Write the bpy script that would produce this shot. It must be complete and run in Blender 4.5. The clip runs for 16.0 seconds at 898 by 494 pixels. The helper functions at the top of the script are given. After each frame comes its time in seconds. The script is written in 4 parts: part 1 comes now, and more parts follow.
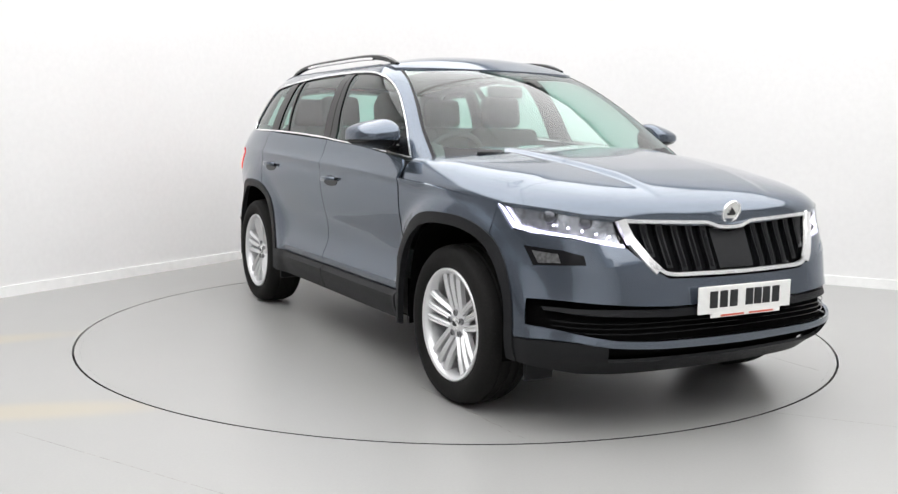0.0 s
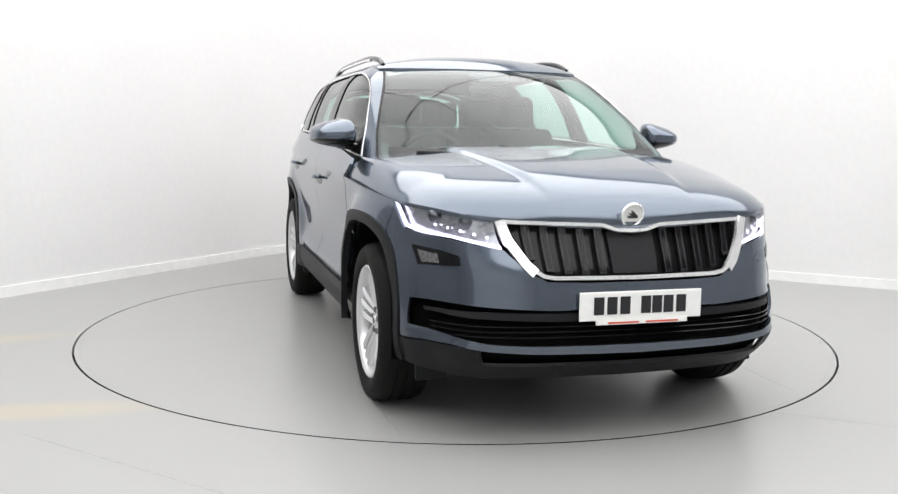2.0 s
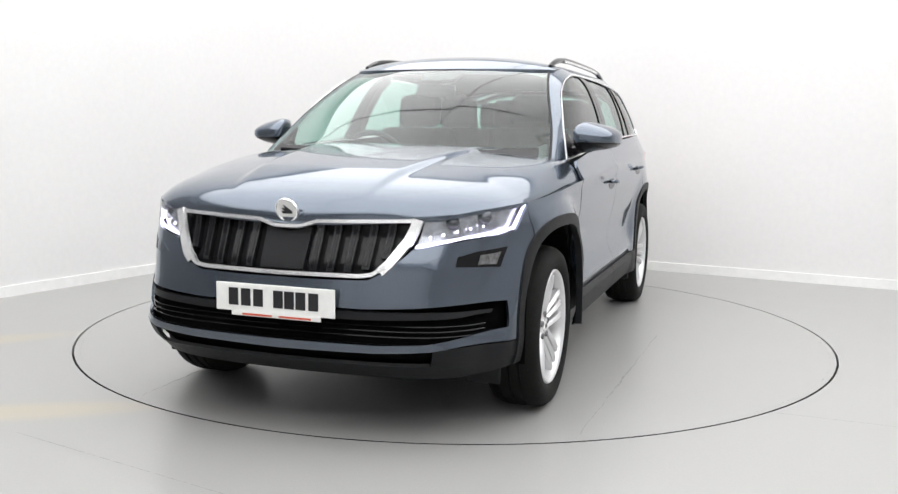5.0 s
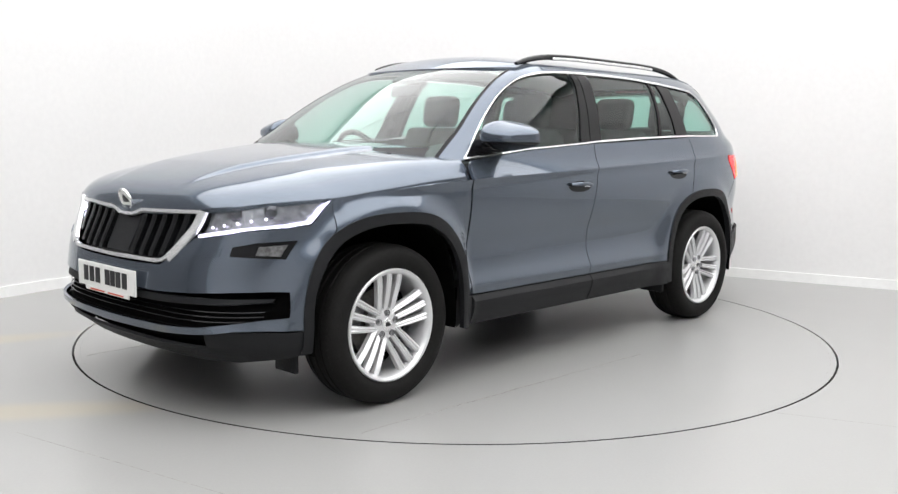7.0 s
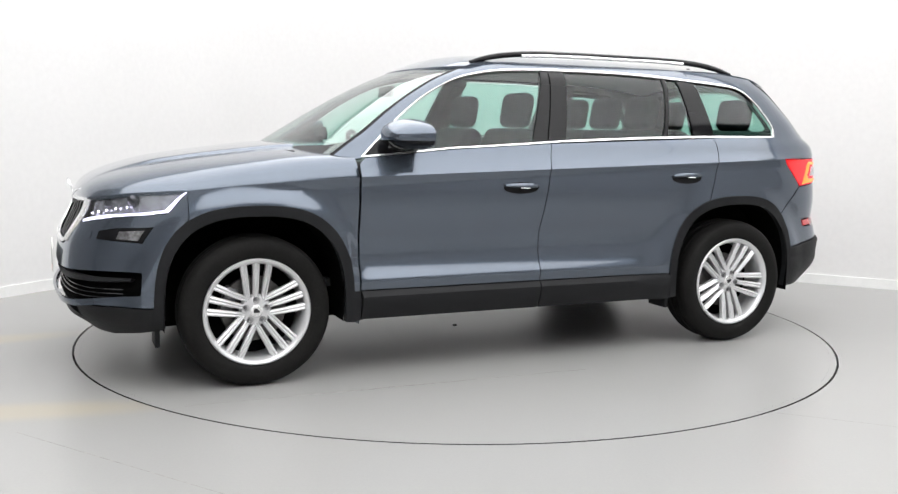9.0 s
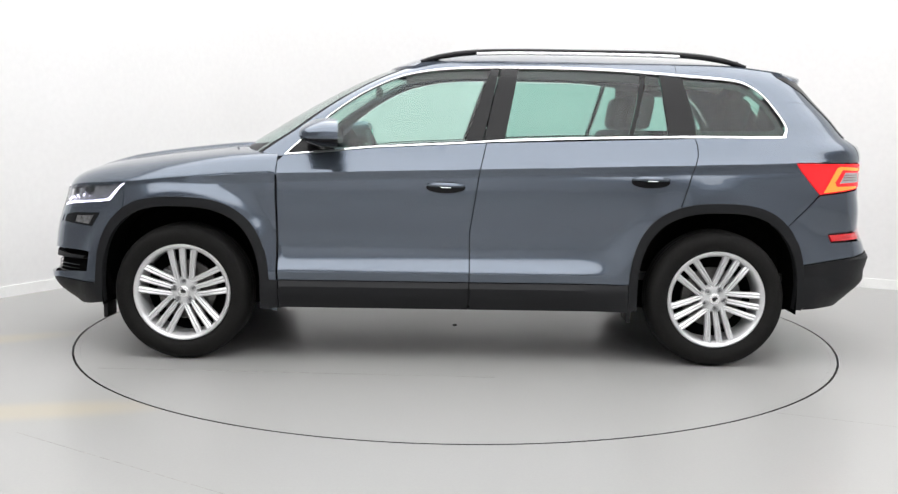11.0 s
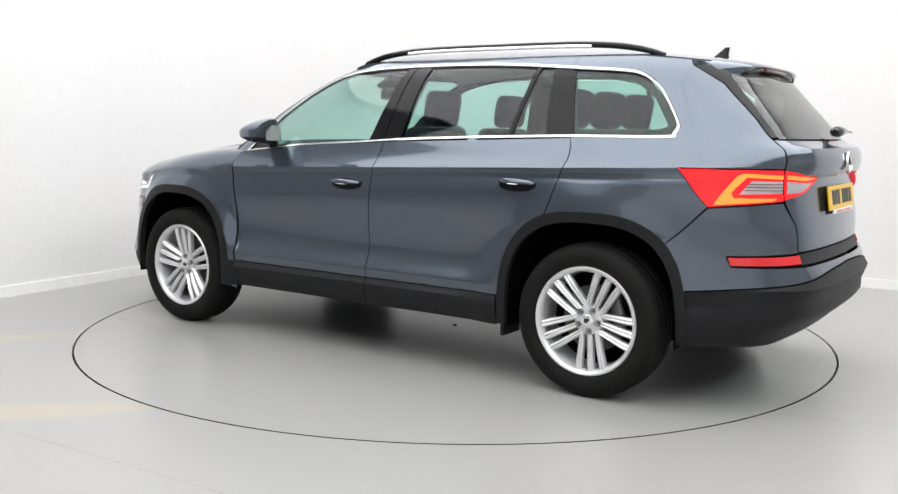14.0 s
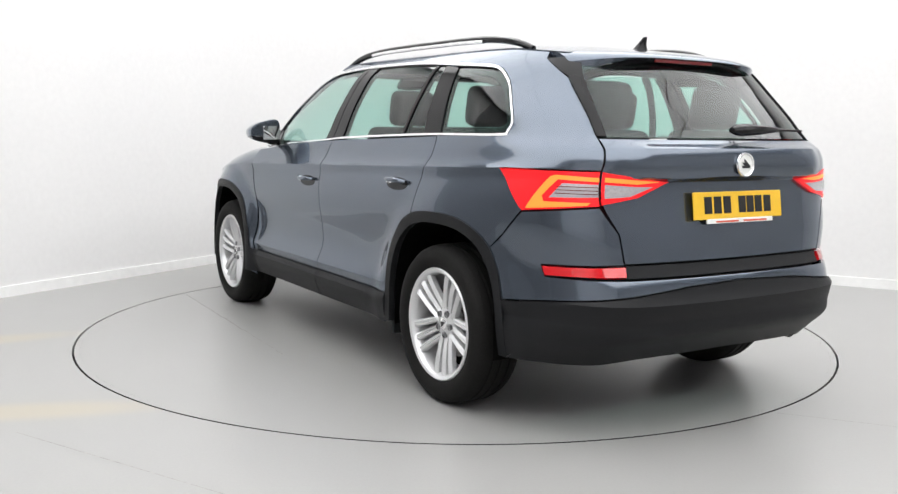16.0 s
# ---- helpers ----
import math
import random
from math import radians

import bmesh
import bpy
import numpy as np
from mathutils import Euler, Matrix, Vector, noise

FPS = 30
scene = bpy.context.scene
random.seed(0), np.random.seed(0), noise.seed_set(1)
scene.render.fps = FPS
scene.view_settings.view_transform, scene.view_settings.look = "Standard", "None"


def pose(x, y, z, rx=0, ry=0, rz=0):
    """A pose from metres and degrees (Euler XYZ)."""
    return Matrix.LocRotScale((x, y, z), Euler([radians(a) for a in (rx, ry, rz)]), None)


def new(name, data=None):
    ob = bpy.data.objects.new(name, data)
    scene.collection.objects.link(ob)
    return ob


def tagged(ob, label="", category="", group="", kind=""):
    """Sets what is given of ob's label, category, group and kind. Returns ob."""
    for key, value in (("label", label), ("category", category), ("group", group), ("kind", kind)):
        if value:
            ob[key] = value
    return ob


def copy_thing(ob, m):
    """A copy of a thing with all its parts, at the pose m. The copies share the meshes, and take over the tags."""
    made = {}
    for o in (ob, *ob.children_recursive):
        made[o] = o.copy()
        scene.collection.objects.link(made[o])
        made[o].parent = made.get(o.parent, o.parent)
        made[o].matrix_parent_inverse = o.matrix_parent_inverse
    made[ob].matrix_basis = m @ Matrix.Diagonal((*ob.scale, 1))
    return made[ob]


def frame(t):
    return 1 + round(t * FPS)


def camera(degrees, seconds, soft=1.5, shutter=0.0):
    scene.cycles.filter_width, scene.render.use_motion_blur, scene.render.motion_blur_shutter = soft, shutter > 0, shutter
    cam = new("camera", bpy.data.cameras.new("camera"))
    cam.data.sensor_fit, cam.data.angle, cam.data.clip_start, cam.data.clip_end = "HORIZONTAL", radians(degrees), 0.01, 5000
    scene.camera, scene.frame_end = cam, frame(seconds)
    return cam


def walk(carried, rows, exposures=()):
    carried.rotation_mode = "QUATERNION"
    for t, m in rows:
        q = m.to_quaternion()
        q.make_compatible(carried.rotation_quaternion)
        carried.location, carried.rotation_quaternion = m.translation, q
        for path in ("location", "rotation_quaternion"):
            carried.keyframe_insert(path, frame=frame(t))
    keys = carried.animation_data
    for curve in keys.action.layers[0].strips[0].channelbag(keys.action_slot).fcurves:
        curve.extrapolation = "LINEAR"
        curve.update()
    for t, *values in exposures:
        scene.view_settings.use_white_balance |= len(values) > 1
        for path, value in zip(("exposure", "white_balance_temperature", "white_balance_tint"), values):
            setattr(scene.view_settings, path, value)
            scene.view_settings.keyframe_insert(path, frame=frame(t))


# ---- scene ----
EYE = (0.0, -5.733, 1.221)
cam = camera(51.6, 16.0, soft=1.4)
VIEW = pose(*EYE, 90 - 7.21, 0, 0.424) @ pose(0, 0, 0, 0, 0, 0.785)
walk(cam, [(0.0, VIEW), (16.0, VIEW)])

# ---- light ----
scene.view_settings.exposure = 0.0
world = bpy.data.worlds.new("world")
scene.world = world
world.use_nodes = True
world.node_tree.nodes["Background"].inputs[0].default_value = (1, 1, 1, 1)
world.node_tree.nodes["Background"].inputs[1].default_value = 0.3


# ---- materials ----
def material(name, colour, rough=0.5, metal=0.0, coat=0.0, grain=0.0, scale=40.0, bump=0.0, spec=0.5, big=0.0, bigscale=1.5, tint=None):
    """Principled surface with fine grain and large soft variation of its colour, and a fine relief."""
    m = bpy.data.materials.new(name)
    m.use_nodes = True
    nt = m.node_tree
    b = nt.nodes["Principled BSDF"]
    b.inputs["Roughness"].default_value = rough
    b.inputs["Metallic"].default_value = metal
    b.inputs["Coat Weight"].default_value = coat
    b.inputs["Coat Roughness"].default_value = 0.015
    b.inputs["Specular IOR Level"].default_value = spec
    b.inputs["Base Color"].default_value = (*colour, 1)
    if not (grain or big or bump):
        return m
    tc = nt.nodes.new("ShaderNodeTexCoord")
    last = None
    for amount, sc, detail in ((grain, scale, 4), (big, bigscale, 3)):
        if not amount:
            continue
        n = nt.nodes.new("ShaderNodeTexNoise")
        n.inputs["Scale"].default_value, n.inputs["Detail"].default_value = sc, detail
        nt.links.new(tc.outputs["Object"], n.inputs["Vector"])
        r = nt.nodes.new("ShaderNodeMapRange")
        r.inputs["From Min"].default_value, r.inputs["From Max"].default_value = 0.3, 0.7
        nt.links.new(n.outputs["Fac"], r.inputs["Value"])
        mx = nt.nodes.new("ShaderNodeMix")
        mx.data_type = "RGBA"
        low = tuple(c * (1 - amount) for c in colour)
        high = tint if (tint and amount == big) else tuple(min(1, c * (1 + amount)) for c in colour)
        if last is None:
            mx.inputs["A"].default_value, mx.inputs["B"].default_value = (*low, 1), (*high, 1)
            nt.links.new(r.outputs["Result"], mx.inputs["Factor"])
        else:
            mx.blend_type = "MULTIPLY"
            mx.inputs["Factor"].default_value = 1
            s = nt.nodes.new("ShaderNodeMapRange")
            s.inputs["To Min"].default_value, s.inputs["To Max"].default_value = 1 - amount, 1.0
            nt.links.new(r.outputs["Result"], s.inputs["Value"])
            nt.links.new(last, mx.inputs["A"])
            nt.links.new(s.outputs["Result"], mx.inputs["B"])
        last = mx.outputs["Result"]
    if last is not None:
        nt.links.new(last, b.inputs["Base Color"])
    if bump:
        n = nt.nodes.new("ShaderNodeTexNoise")
        n.inputs["Scale"].default_value, n.inputs["Detail"].default_value = scale * 3, 3
        nt.links.new(tc.outputs["Object"], n.inputs["Vector"])
        bp = nt.nodes.new("ShaderNodeBump")
        bp.inputs["Strength"].default_value, bp.inputs["Distance"].default_value = bump, 0.002
        nt.links.new(n.outputs["Fac"], bp.inputs["Height"])
        nt.links.new(bp.outputs["Normal"], b.inputs["Normal"])
    return m


def glow(name, colour, strength, rough=0.2):
    m = material(name, colour, rough)
    b = m.node_tree.nodes["Principled BSDF"]
    b.inputs["Emission Color"].default_value, b.inputs["Emission Strength"].default_value = (*colour, 1), strength
    return m


def glass(name, tint, ior=1.45):
    """A thin pane: tinted clear with a mirror sheen that grows at glancing angles."""
    m = bpy.data.materials.new(name)
    m.use_nodes = True
    nt = m.node_tree
    nt.nodes.remove(nt.nodes["Principled BSDF"])
    out = nt.nodes["Material Output"]
    tr, gl, mx, fr, pw, ad = (nt.nodes.new("ShaderNode" + k) for k in ("BsdfTransparent", "BsdfGlossy", "MixShader", "LayerWeight", "Math", "Math"))
    tr.inputs["Color"].default_value = (*tint, 1)
    gl.inputs["Roughness"].default_value = 0.01
    fr.inputs["Blend"].default_value = 0.5
    pw.operation, ad.operation, ad.use_clamp = "POWER", "MULTIPLY_ADD", True
    pw.inputs[1].default_value = 4.0
    low = 1.05 * ((ior - 1) / (ior + 1)) ** 2
    ad.inputs[1].default_value, ad.inputs[2].default_value = 1 - low, low
    nt.links.new(fr.outputs["Facing"], pw.inputs[0])
    nt.links.new(pw.outputs[0], ad.inputs[0])
    nt.links.new(ad.outputs[0], mx.inputs[0])
    nt.links.new(tr.outputs[0], mx.inputs[1])
    nt.links.new(gl.outputs[0], mx.inputs[2])
    nt.links.new(mx.outputs[0], out.inputs["Surface"])
    return m


PAINT = material("blue_grey_metallic", (0.103, 0.124, 0.158), 0.23, 0.8, 1.0, grain=0.10, scale=900)
PAINT.node_tree.nodes["Principled BSDF"].inputs["Specular Tint"].default_value = (0.50, 0.55, 0.62, 1)
CLAD = material("black_grained_plastic", (0.0130, 0.0134, 0.0148), 0.48, spec=0.18, bump=0.35, scale=220, grain=0.15)
GLOSS = material("black_gloss_plastic", (0.008, 0.008, 0.009), 0.10, spec=0.22)
# Near-black for the underbody and liners, and for the shade inside slots and wheels.
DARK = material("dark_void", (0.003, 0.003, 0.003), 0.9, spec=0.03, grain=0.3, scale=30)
CHROME = material("bright_chrome", (0.95, 0.95, 0.95), 0.24, 0.8)
ALLOY = material("silver_alloy", (0.70, 0.70, 0.71), 0.30, 0.45, 0.5, grain=0.05, scale=300)
ALLOY_IN = material("shaded_barrel_metal", (0.30, 0.30, 0.31), 0.45, 0.8, grain=0.2, scale=60)
RUBBER = material("tyre_rubber", (0.010, 0.0096, 0.0092), 0.72, spec=0.16, bump=0.25, scale=120, grain=0.25, big=0.25, bigscale=9)
DISC = material("worn_steel", (0.16, 0.155, 0.15), 0.45, 1.0, grain=0.2, scale=80)
GLASS = glass("clear_green_glass", (0.68, 0.87, 0.81), 1.55)
PRIVACY = glass("privacy_green_glass", (0.52, 0.76, 0.69), 1.55)
LENS = glass("clear_lens", (0.86, 0.88, 0.90), 1.4)
REDLENS = material("red_lens", (0.62, 0.012, 0.018), 0.12, coat=1.0)
DARKRED = material("unlit_red_lens", (0.16, 0.008, 0.012), 0.15, coat=0.6)
REDGLOW = glow("lit_red_lamp", (0.80, 0.015, 0.020), 0.45, 0.12)
AMBERGLOW = glow("lit_orange_light_guide", (1.0, 0.19, 0.03), 1.15)
CLEARTAIL = material("clear_reversing_lens", (0.50, 0.46, 0.48), 0.15, 0.2, 1.0, grain=0.12, scale=120)
DRL = glow("lit_daylight_strip", (0.86, 0.83, 1.0), 2.6)
LED = glow("lit_led", (0.90, 0.85, 1.0), 4.0)
LAMPBODY = material("lamp_reflector", (0.50, 0.50, 0.52), 0.22, 0.8, grain=0.3, scale=35)
PLATE_W = material("white_plate", (0.82, 0.82, 0.80), 0.35, grain=0.03)
PLATE_Y = material("yellow_plate", (0.86, 0.52, 0.035), 0.35, grain=0.03)
INK = material("black_ink", (0.012, 0.012, 0.014), 0.4)
INK_RED = material("red_ink", (0.62, 0.10, 0.05), 0.4)
FABRIC = material("black_seat_fabric", (0.020, 0.020, 0.022), 0.85, bump=0.3, scale=150, grain=0.2)
TRIM = material("dark_cabin_plastic", (0.022, 0.022, 0.024), 0.6, grain=0.2, scale=60)
LINER = material("pale_headlining", (0.42, 0.41, 0.38), 0.9, grain=0.08, scale=120)
WALL = material("white_wall_paint", (0.765, 0.758, 0.755), 0.75, grain=0.015, scale=25, big=0.03, bigscale=0.8, bump=0.05, spec=0.2)
SKIRT = material("white_gloss_board", (0.84, 0.84, 0.83), 0.4, grain=0.03, scale=15)
# Tones of the added unseen walls, set by how dim the car mirrors them.
DIM = material("dim_side_wall_tone", (0.74, 0.74, 0.745), 0.8, grain=0.03, scale=20, big=0.1, bigscale=0.7)
MID = material("half_dark_wall_tone", (0.42, 0.42, 0.425), 0.8, grain=0.04, scale=20, big=0.12, bigscale=0.7)
SHADE = material("unlit_side_wall_tone", (0.27, 0.27, 0.275), 0.8, grain=0.05, scale=20, big=0.15, bigscale=0.7)
CEIL = material("ceiling_paint", (0.78, 0.78, 0.77), 0.9, grain=0.02)
GROOVE = material("dark_gap", (0.012, 0.011, 0.010), 0.9, grain=0.3)


def floor_paint(marks=()):
    """Grey satin resin floor: soft scuffs, roughness patches and two faint yellow streaks."""
    m = material("grey_floor_resin", (0.330, 0.328, 0.321), 0.30, grain=0.02, scale=90, big=0.02, bigscale=0.9, spec=0.5)
    nt = m.node_tree
    b = nt.nodes["Principled BSDF"]
    tc = nt.nodes.new("ShaderNodeTexCoord")
    n = nt.nodes.new("ShaderNodeTexNoise")
    n.inputs["Scale"].default_value, n.inputs["Detail"].default_value = 3.0, 5
    nt.links.new(tc.outputs["Object"], n.inputs["Vector"])
    r = nt.nodes.new("ShaderNodeMapRange")
    r.inputs["To Min"].default_value, r.inputs["To Max"].default_value = 0.27, 0.30
    nt.links.new(n.outputs["Fac"], r.inputs["Value"])
    nt.links.new(r.outputs["Result"], b.inputs["Roughness"])
    if not marks:
        return m
    # two faint yellow streaks with soft edges
    base = b.inputs["Base Color"].links[0].from_socket
    for cx, cy, turn, lx, ly in marks:
        mp = nt.nodes.new("ShaderNodeMapping")
        mp.vector_type = "TEXTURE"
        mp.inputs["Location"].default_value, mp.inputs["Rotation"].default_value = (cx, cy, 0), (0, 0, radians(turn))
        mp.inputs["Scale"].default_value = (lx, ly, 1)
        nt.links.new(tc.outputs["Object"], mp.inputs["Vector"])
        ln = nt.nodes.new("ShaderNodeVectorMath")
        ln.operation = "LENGTH"
        nt.links.new(mp.outputs["Vector"], ln.inputs[0])
        rg = nt.nodes.new("ShaderNodeMapRange")
        rg.interpolation_type = "SMOOTHSTEP"
        rg.inputs["From Min"].default_value, rg.inputs["From Max"].default_value = 1.1, 0.3
        rg.inputs["To Max"].default_value = 0.6
        nt.links.new(ln.outputs["Value"], rg.inputs["Value"])
        mx = nt.nodes.new("ShaderNodeMix")
        mx.data_type = "RGBA"
        mx.inputs["B"].default_value = (0.43, 0.378, 0.268, 1)
        nt.links.new(rg.outputs["Result"], mx.inputs["Factor"])
        nt.links.new(base, mx.inputs["A"])
        base = mx.outputs["Result"]
    nt.links.new(base, b.inputs["Base Color"])
    return m


FLOOR = floor_paint(((-2.75, -0.66, 28, 0.75, 0.16), (-1.85, -1.90, 12, 0.75, 0.16)))
TABLE = floor_paint()


# ---- mesh helpers ----
def part(name, bm, mat, parent=None, label="", smooth=True, angle=35):
    """Links a bmesh as one mesh object, under parent if there is one."""
    me = bpy.data.meshes.new(name)
    bmesh.ops.recalc_face_normals(bm, faces=bm.faces) if smooth == "fix" else None
    lim = radians(angle)
    for f in bm.faces:
        f.smooth = bool(smooth)
    for e in bm.edges:
        e.smooth = not (len(e.link_faces) == 2 and e.calc_face_angle(0) > lim)
    bm.to_mesh(me)
    bm.free()
    me.materials.append(mat)
    ob = new(name, me)
    if parent:
        ob.parent = parent
    if label:
        ob["label"] = label
    return ob


def empty(name, label, category, m=None, group="", kind=""):
    ob = new(name)
    if m is not None:
        ob.matrix_basis = m
    return tagged(ob, label, category, group, kind)


def box_bm(x0, x1, y0, y1, z0, z1, bevel=0.0, seg=2):
    bm = bmesh.new()
    bmesh.ops.create_cube(bm, size=1)
    bmesh.ops.scale(bm, vec=(x1 - x0, y1 - y0, z1 - z0), verts=bm.verts)
    bmesh.ops.translate(bm, vec=((x0 + x1) / 2, (y0 + y1) / 2, (z0 + z1) / 2), verts=bm.verts)
    if bevel:
        bmesh.ops.bevel(bm, geom=bm.edges[:], offset=bevel, segments=seg, affect="EDGES", profile=0.5)
    return bm


def lathe_bm(pairs, axis="Y", n=64, closed=False):
    """Turns (radius, height) pairs about an axis."""
    bm = bmesh.new()
    rings = []
    for i in range(n):
        a = 2 * math.pi * i / n
        row = []
        for r, h in pairs:
            c, s = r * math.cos(a), r * math.sin(a)
            row.append(bm.verts.new((c, h, s) if axis == "Y" else (c, s, h)))
        rings.append(row)
    k = len(pairs)
    for i in range(n):
        a, b = rings[i], rings[(i + 1) % n]
        for j in range(k if closed else k - 1):
            bm.faces.new((a[j], a[(j + 1) % k], b[(j + 1) % k], b[j]))
    bmesh.ops.recalc_face_normals(bm, faces=bm.faces)
    return bm


def tube_bm(points, radius, n=8, flat=1.0, up=Vector((0, 0, 1))):
    """A closed-ended tube along points; flat squashes it along up."""
    bm = bmesh.new()
    pts = [Vector(p) for p in points]
    rows = []
    for i, p in enumerate(pts):
        d = (pts[min(i + 1, len(pts) - 1)] - pts[max(i - 1, 0)]).normalized()
        s = d.cross(up).normalized()
        u = s.cross(d)
        r = radius(i / (len(pts) - 1)) if callable(radius) else radius
        rows.append([bm.verts.new(p + s * (r * math.cos(2 * math.pi * k / n)) + u * (r * flat * math.sin(2 * math.pi * k / n))) for k in range(n)])
    for a, b in zip(rows, rows[1:]):
        for k in range(n):
            bm.faces.new((a[k], a[(k + 1) % n], b[(k + 1) % n], b[k]))
    bm.faces.new(rows[0][::-1])
    bm.faces.new(rows[-1])
    bmesh.ops.recalc_face_normals(bm, faces=bm.faces)
    return bm


def put(bm, m):
    bmesh.ops.transform(bm, matrix=m, verts=bm.verts)
    return bm


def join(*bms):
    out = bmesh.new()
    for b in bms:
        me = bpy.data.meshes.new("tmp")
        b.to_mesh(me)
        b.free()
        out.from_mesh(me)
        bpy.data.meshes.remove(me)
    return out


def plate_bm(outline, thick, m=None):
    """A flat plate from an outline in x, z, thick along -y."""
    bm = bmesh.new()
    f = bm.faces.new([bm.verts.new((x, 0, z)) for x, z in outline])
    r = bmesh.ops.extrude_face_region(bm, geom=[f])
    bmesh.ops.translate(bm, vec=(0, -thick, 0), verts=[v for v in r["geom"] if isinstance(v, bmesh.types.BMVert)])
    bmesh.ops.recalc_face_normals(bm, faces=bm.faces)
    return put(bm, m) if m else bm


# ---- the room ----
def room():
    """White studio: two walls that meet in a rounded corner behind the turntable, and added unseen walls behind the
    camera, toned for reflections.
    """
    corner, du, dv = Vector((-1.29, 4.03)), Vector((-0.498, -0.868)), Vector((0.893, -0.45))
    high, r = CEILING, 1.3
    path = [corner + du * 4.9]
    a, b = corner + du * r, corner + dv * r
    for i in range(13):
        t = i / 12
        path.append(a * (1 - t) ** 2 + corner * 2 * t * (1 - t) + b * t ** 2)
    path.append(corner + dv * 10.5)

    def band(name, pts, z0, z1, depth, mat, label):
        bm = bmesh.new()
        rows = []
        for i, p in enumerate(pts):
            d = (pts[min(i + 1, len(pts) - 1)] - pts[max(i - 1, 0)]).normalized()
            n = Vector((d.y, -d.x))
            o = p + n * depth
            rows.append([bm.verts.new((*o, z0)), bm.verts.new((*o, z1)), bm.verts.new((*p, z1)), bm.verts.new((*p, z0))])
        for q, s in zip(rows, rows[1:]):
            for k in range(4):
                bm.faces.new((q[k], s[k], s[(k + 1) % 4], q[(k + 1) % 4]))
        bm.faces.new(rows[0]), bm.faces.new(rows[-1][::-1])
        bmesh.ops.recalc_face_normals(bm, faces=bm.faces)
        return tagged(part(name, bm, mat), label, "wall" if "wall" in name else "skirting", kind="structure")

    band("wall_back", path, 0, high, -0.15, WALL, "white painted studio wall with a softly rounded corner")
    band("baseboard", path, 0.0, 0.078, 0.014, SKIRT, "low white painted skirting board along the wall")
    far = corner + du * 10.5 + dv * 10.5
    band("wall_right", [corner + dv * 10.5, far], 0, high, -0.15, MID, "unseen wall added beyond the camera, mid-grey for the car's reflections")
    turn = far - dv * 7.4
    band("wall_front", [far, turn], 0, high, -0.15, DIM, "unseen wall added behind the camera, pale grey for the car's reflections")
    band("wall_left", [turn, corner + du * 10.5, corner + du * 4.9], 0, high, -0.15, SHADE, "unseen wall added beside the camera, charcoal for its lack of light")
    bm = bmesh.new()
    bm.faces.new([bm.verts.new((*p, high)) for p in (corner - du * .3 - dv * .3, corner + du * 10.8 - dv * .3, corner + du * 10.8 + dv * 10.8, corner + dv * 10.8 - du * .3)])
    bmesh.ops.solidify(bm, geom=bm.faces[:], thickness=0.1)
    tagged(part("ceiling", bm, CEIL, smooth=False), "plain white ceiling over the studio", "ceiling", kind="structure")
    # floor with a round hole for the turntable
    bm = bmesh.new()
    n, rr = 192, 2.2325
    ring = [bm.verts.new((rr * math.cos(2 * math.pi * i / n), rr * math.sin(2 * math.pi * i / n), 0)) for i in range(n)]
    wide = [bm.verts.new((13 * math.cos(2 * math.pi * i / n), 13 * math.sin(2 * math.pi * i / n), 0)) for i in range(n)]
    low = [bm.verts.new((v.co.x, v.co.y, -0.06)) for v in ring]
    for i in range(n):
        j = (i + 1) % n
        bm.faces.new((ring[i], wide[i], wide[j], ring[j]))
        bm.faces.new((low[i], ring[i], ring[j], low[j]))
    upwards(bm)
    tagged(part("floor", bm, FLOOR), "smooth pale grey painted resin floor with faint marks", "floor", kind="structure")
    bm = lathe_bm([(2.26, -0.05), (2.10, -0.05)], "Z", 96)
    tagged(part("pit_trim", bm, GROOVE), "dark gap around the turntable", "gap", kind="structure")
    # faint seams in the floor
    for p, q in (((-1.74, -2.17), (-0.6, -2.86)), ((1.42, -1.745), (3.4, -2.5))):
        p, q = Vector((*p, 0.0)), Vector((*q, 0.0))
        s = (q - p).normalized().cross(Vector((0, 0, 1))) * 0.0025
        bm = bmesh.new()
        bm.faces.new([bm.verts.new(v + Vector((0, 0, 0.001))) for v in (p - s, q - s, q + s, p + s)])
        tagged(part("floor_seam", bm, SEAM), "thin hairline seam in the grey floor", "seam", kind="structure")


SEAM = material("dusty_seam", (0.32, 0.31, 0.295), 0.5, grain=0.3, scale=30)


def upwards(bm):
    bm.normal_update()
    bmesh.ops.reverse_faces(bm, faces=[f for f in bm.faces if f.normal.z < -0.5])
    bm.normal_update()


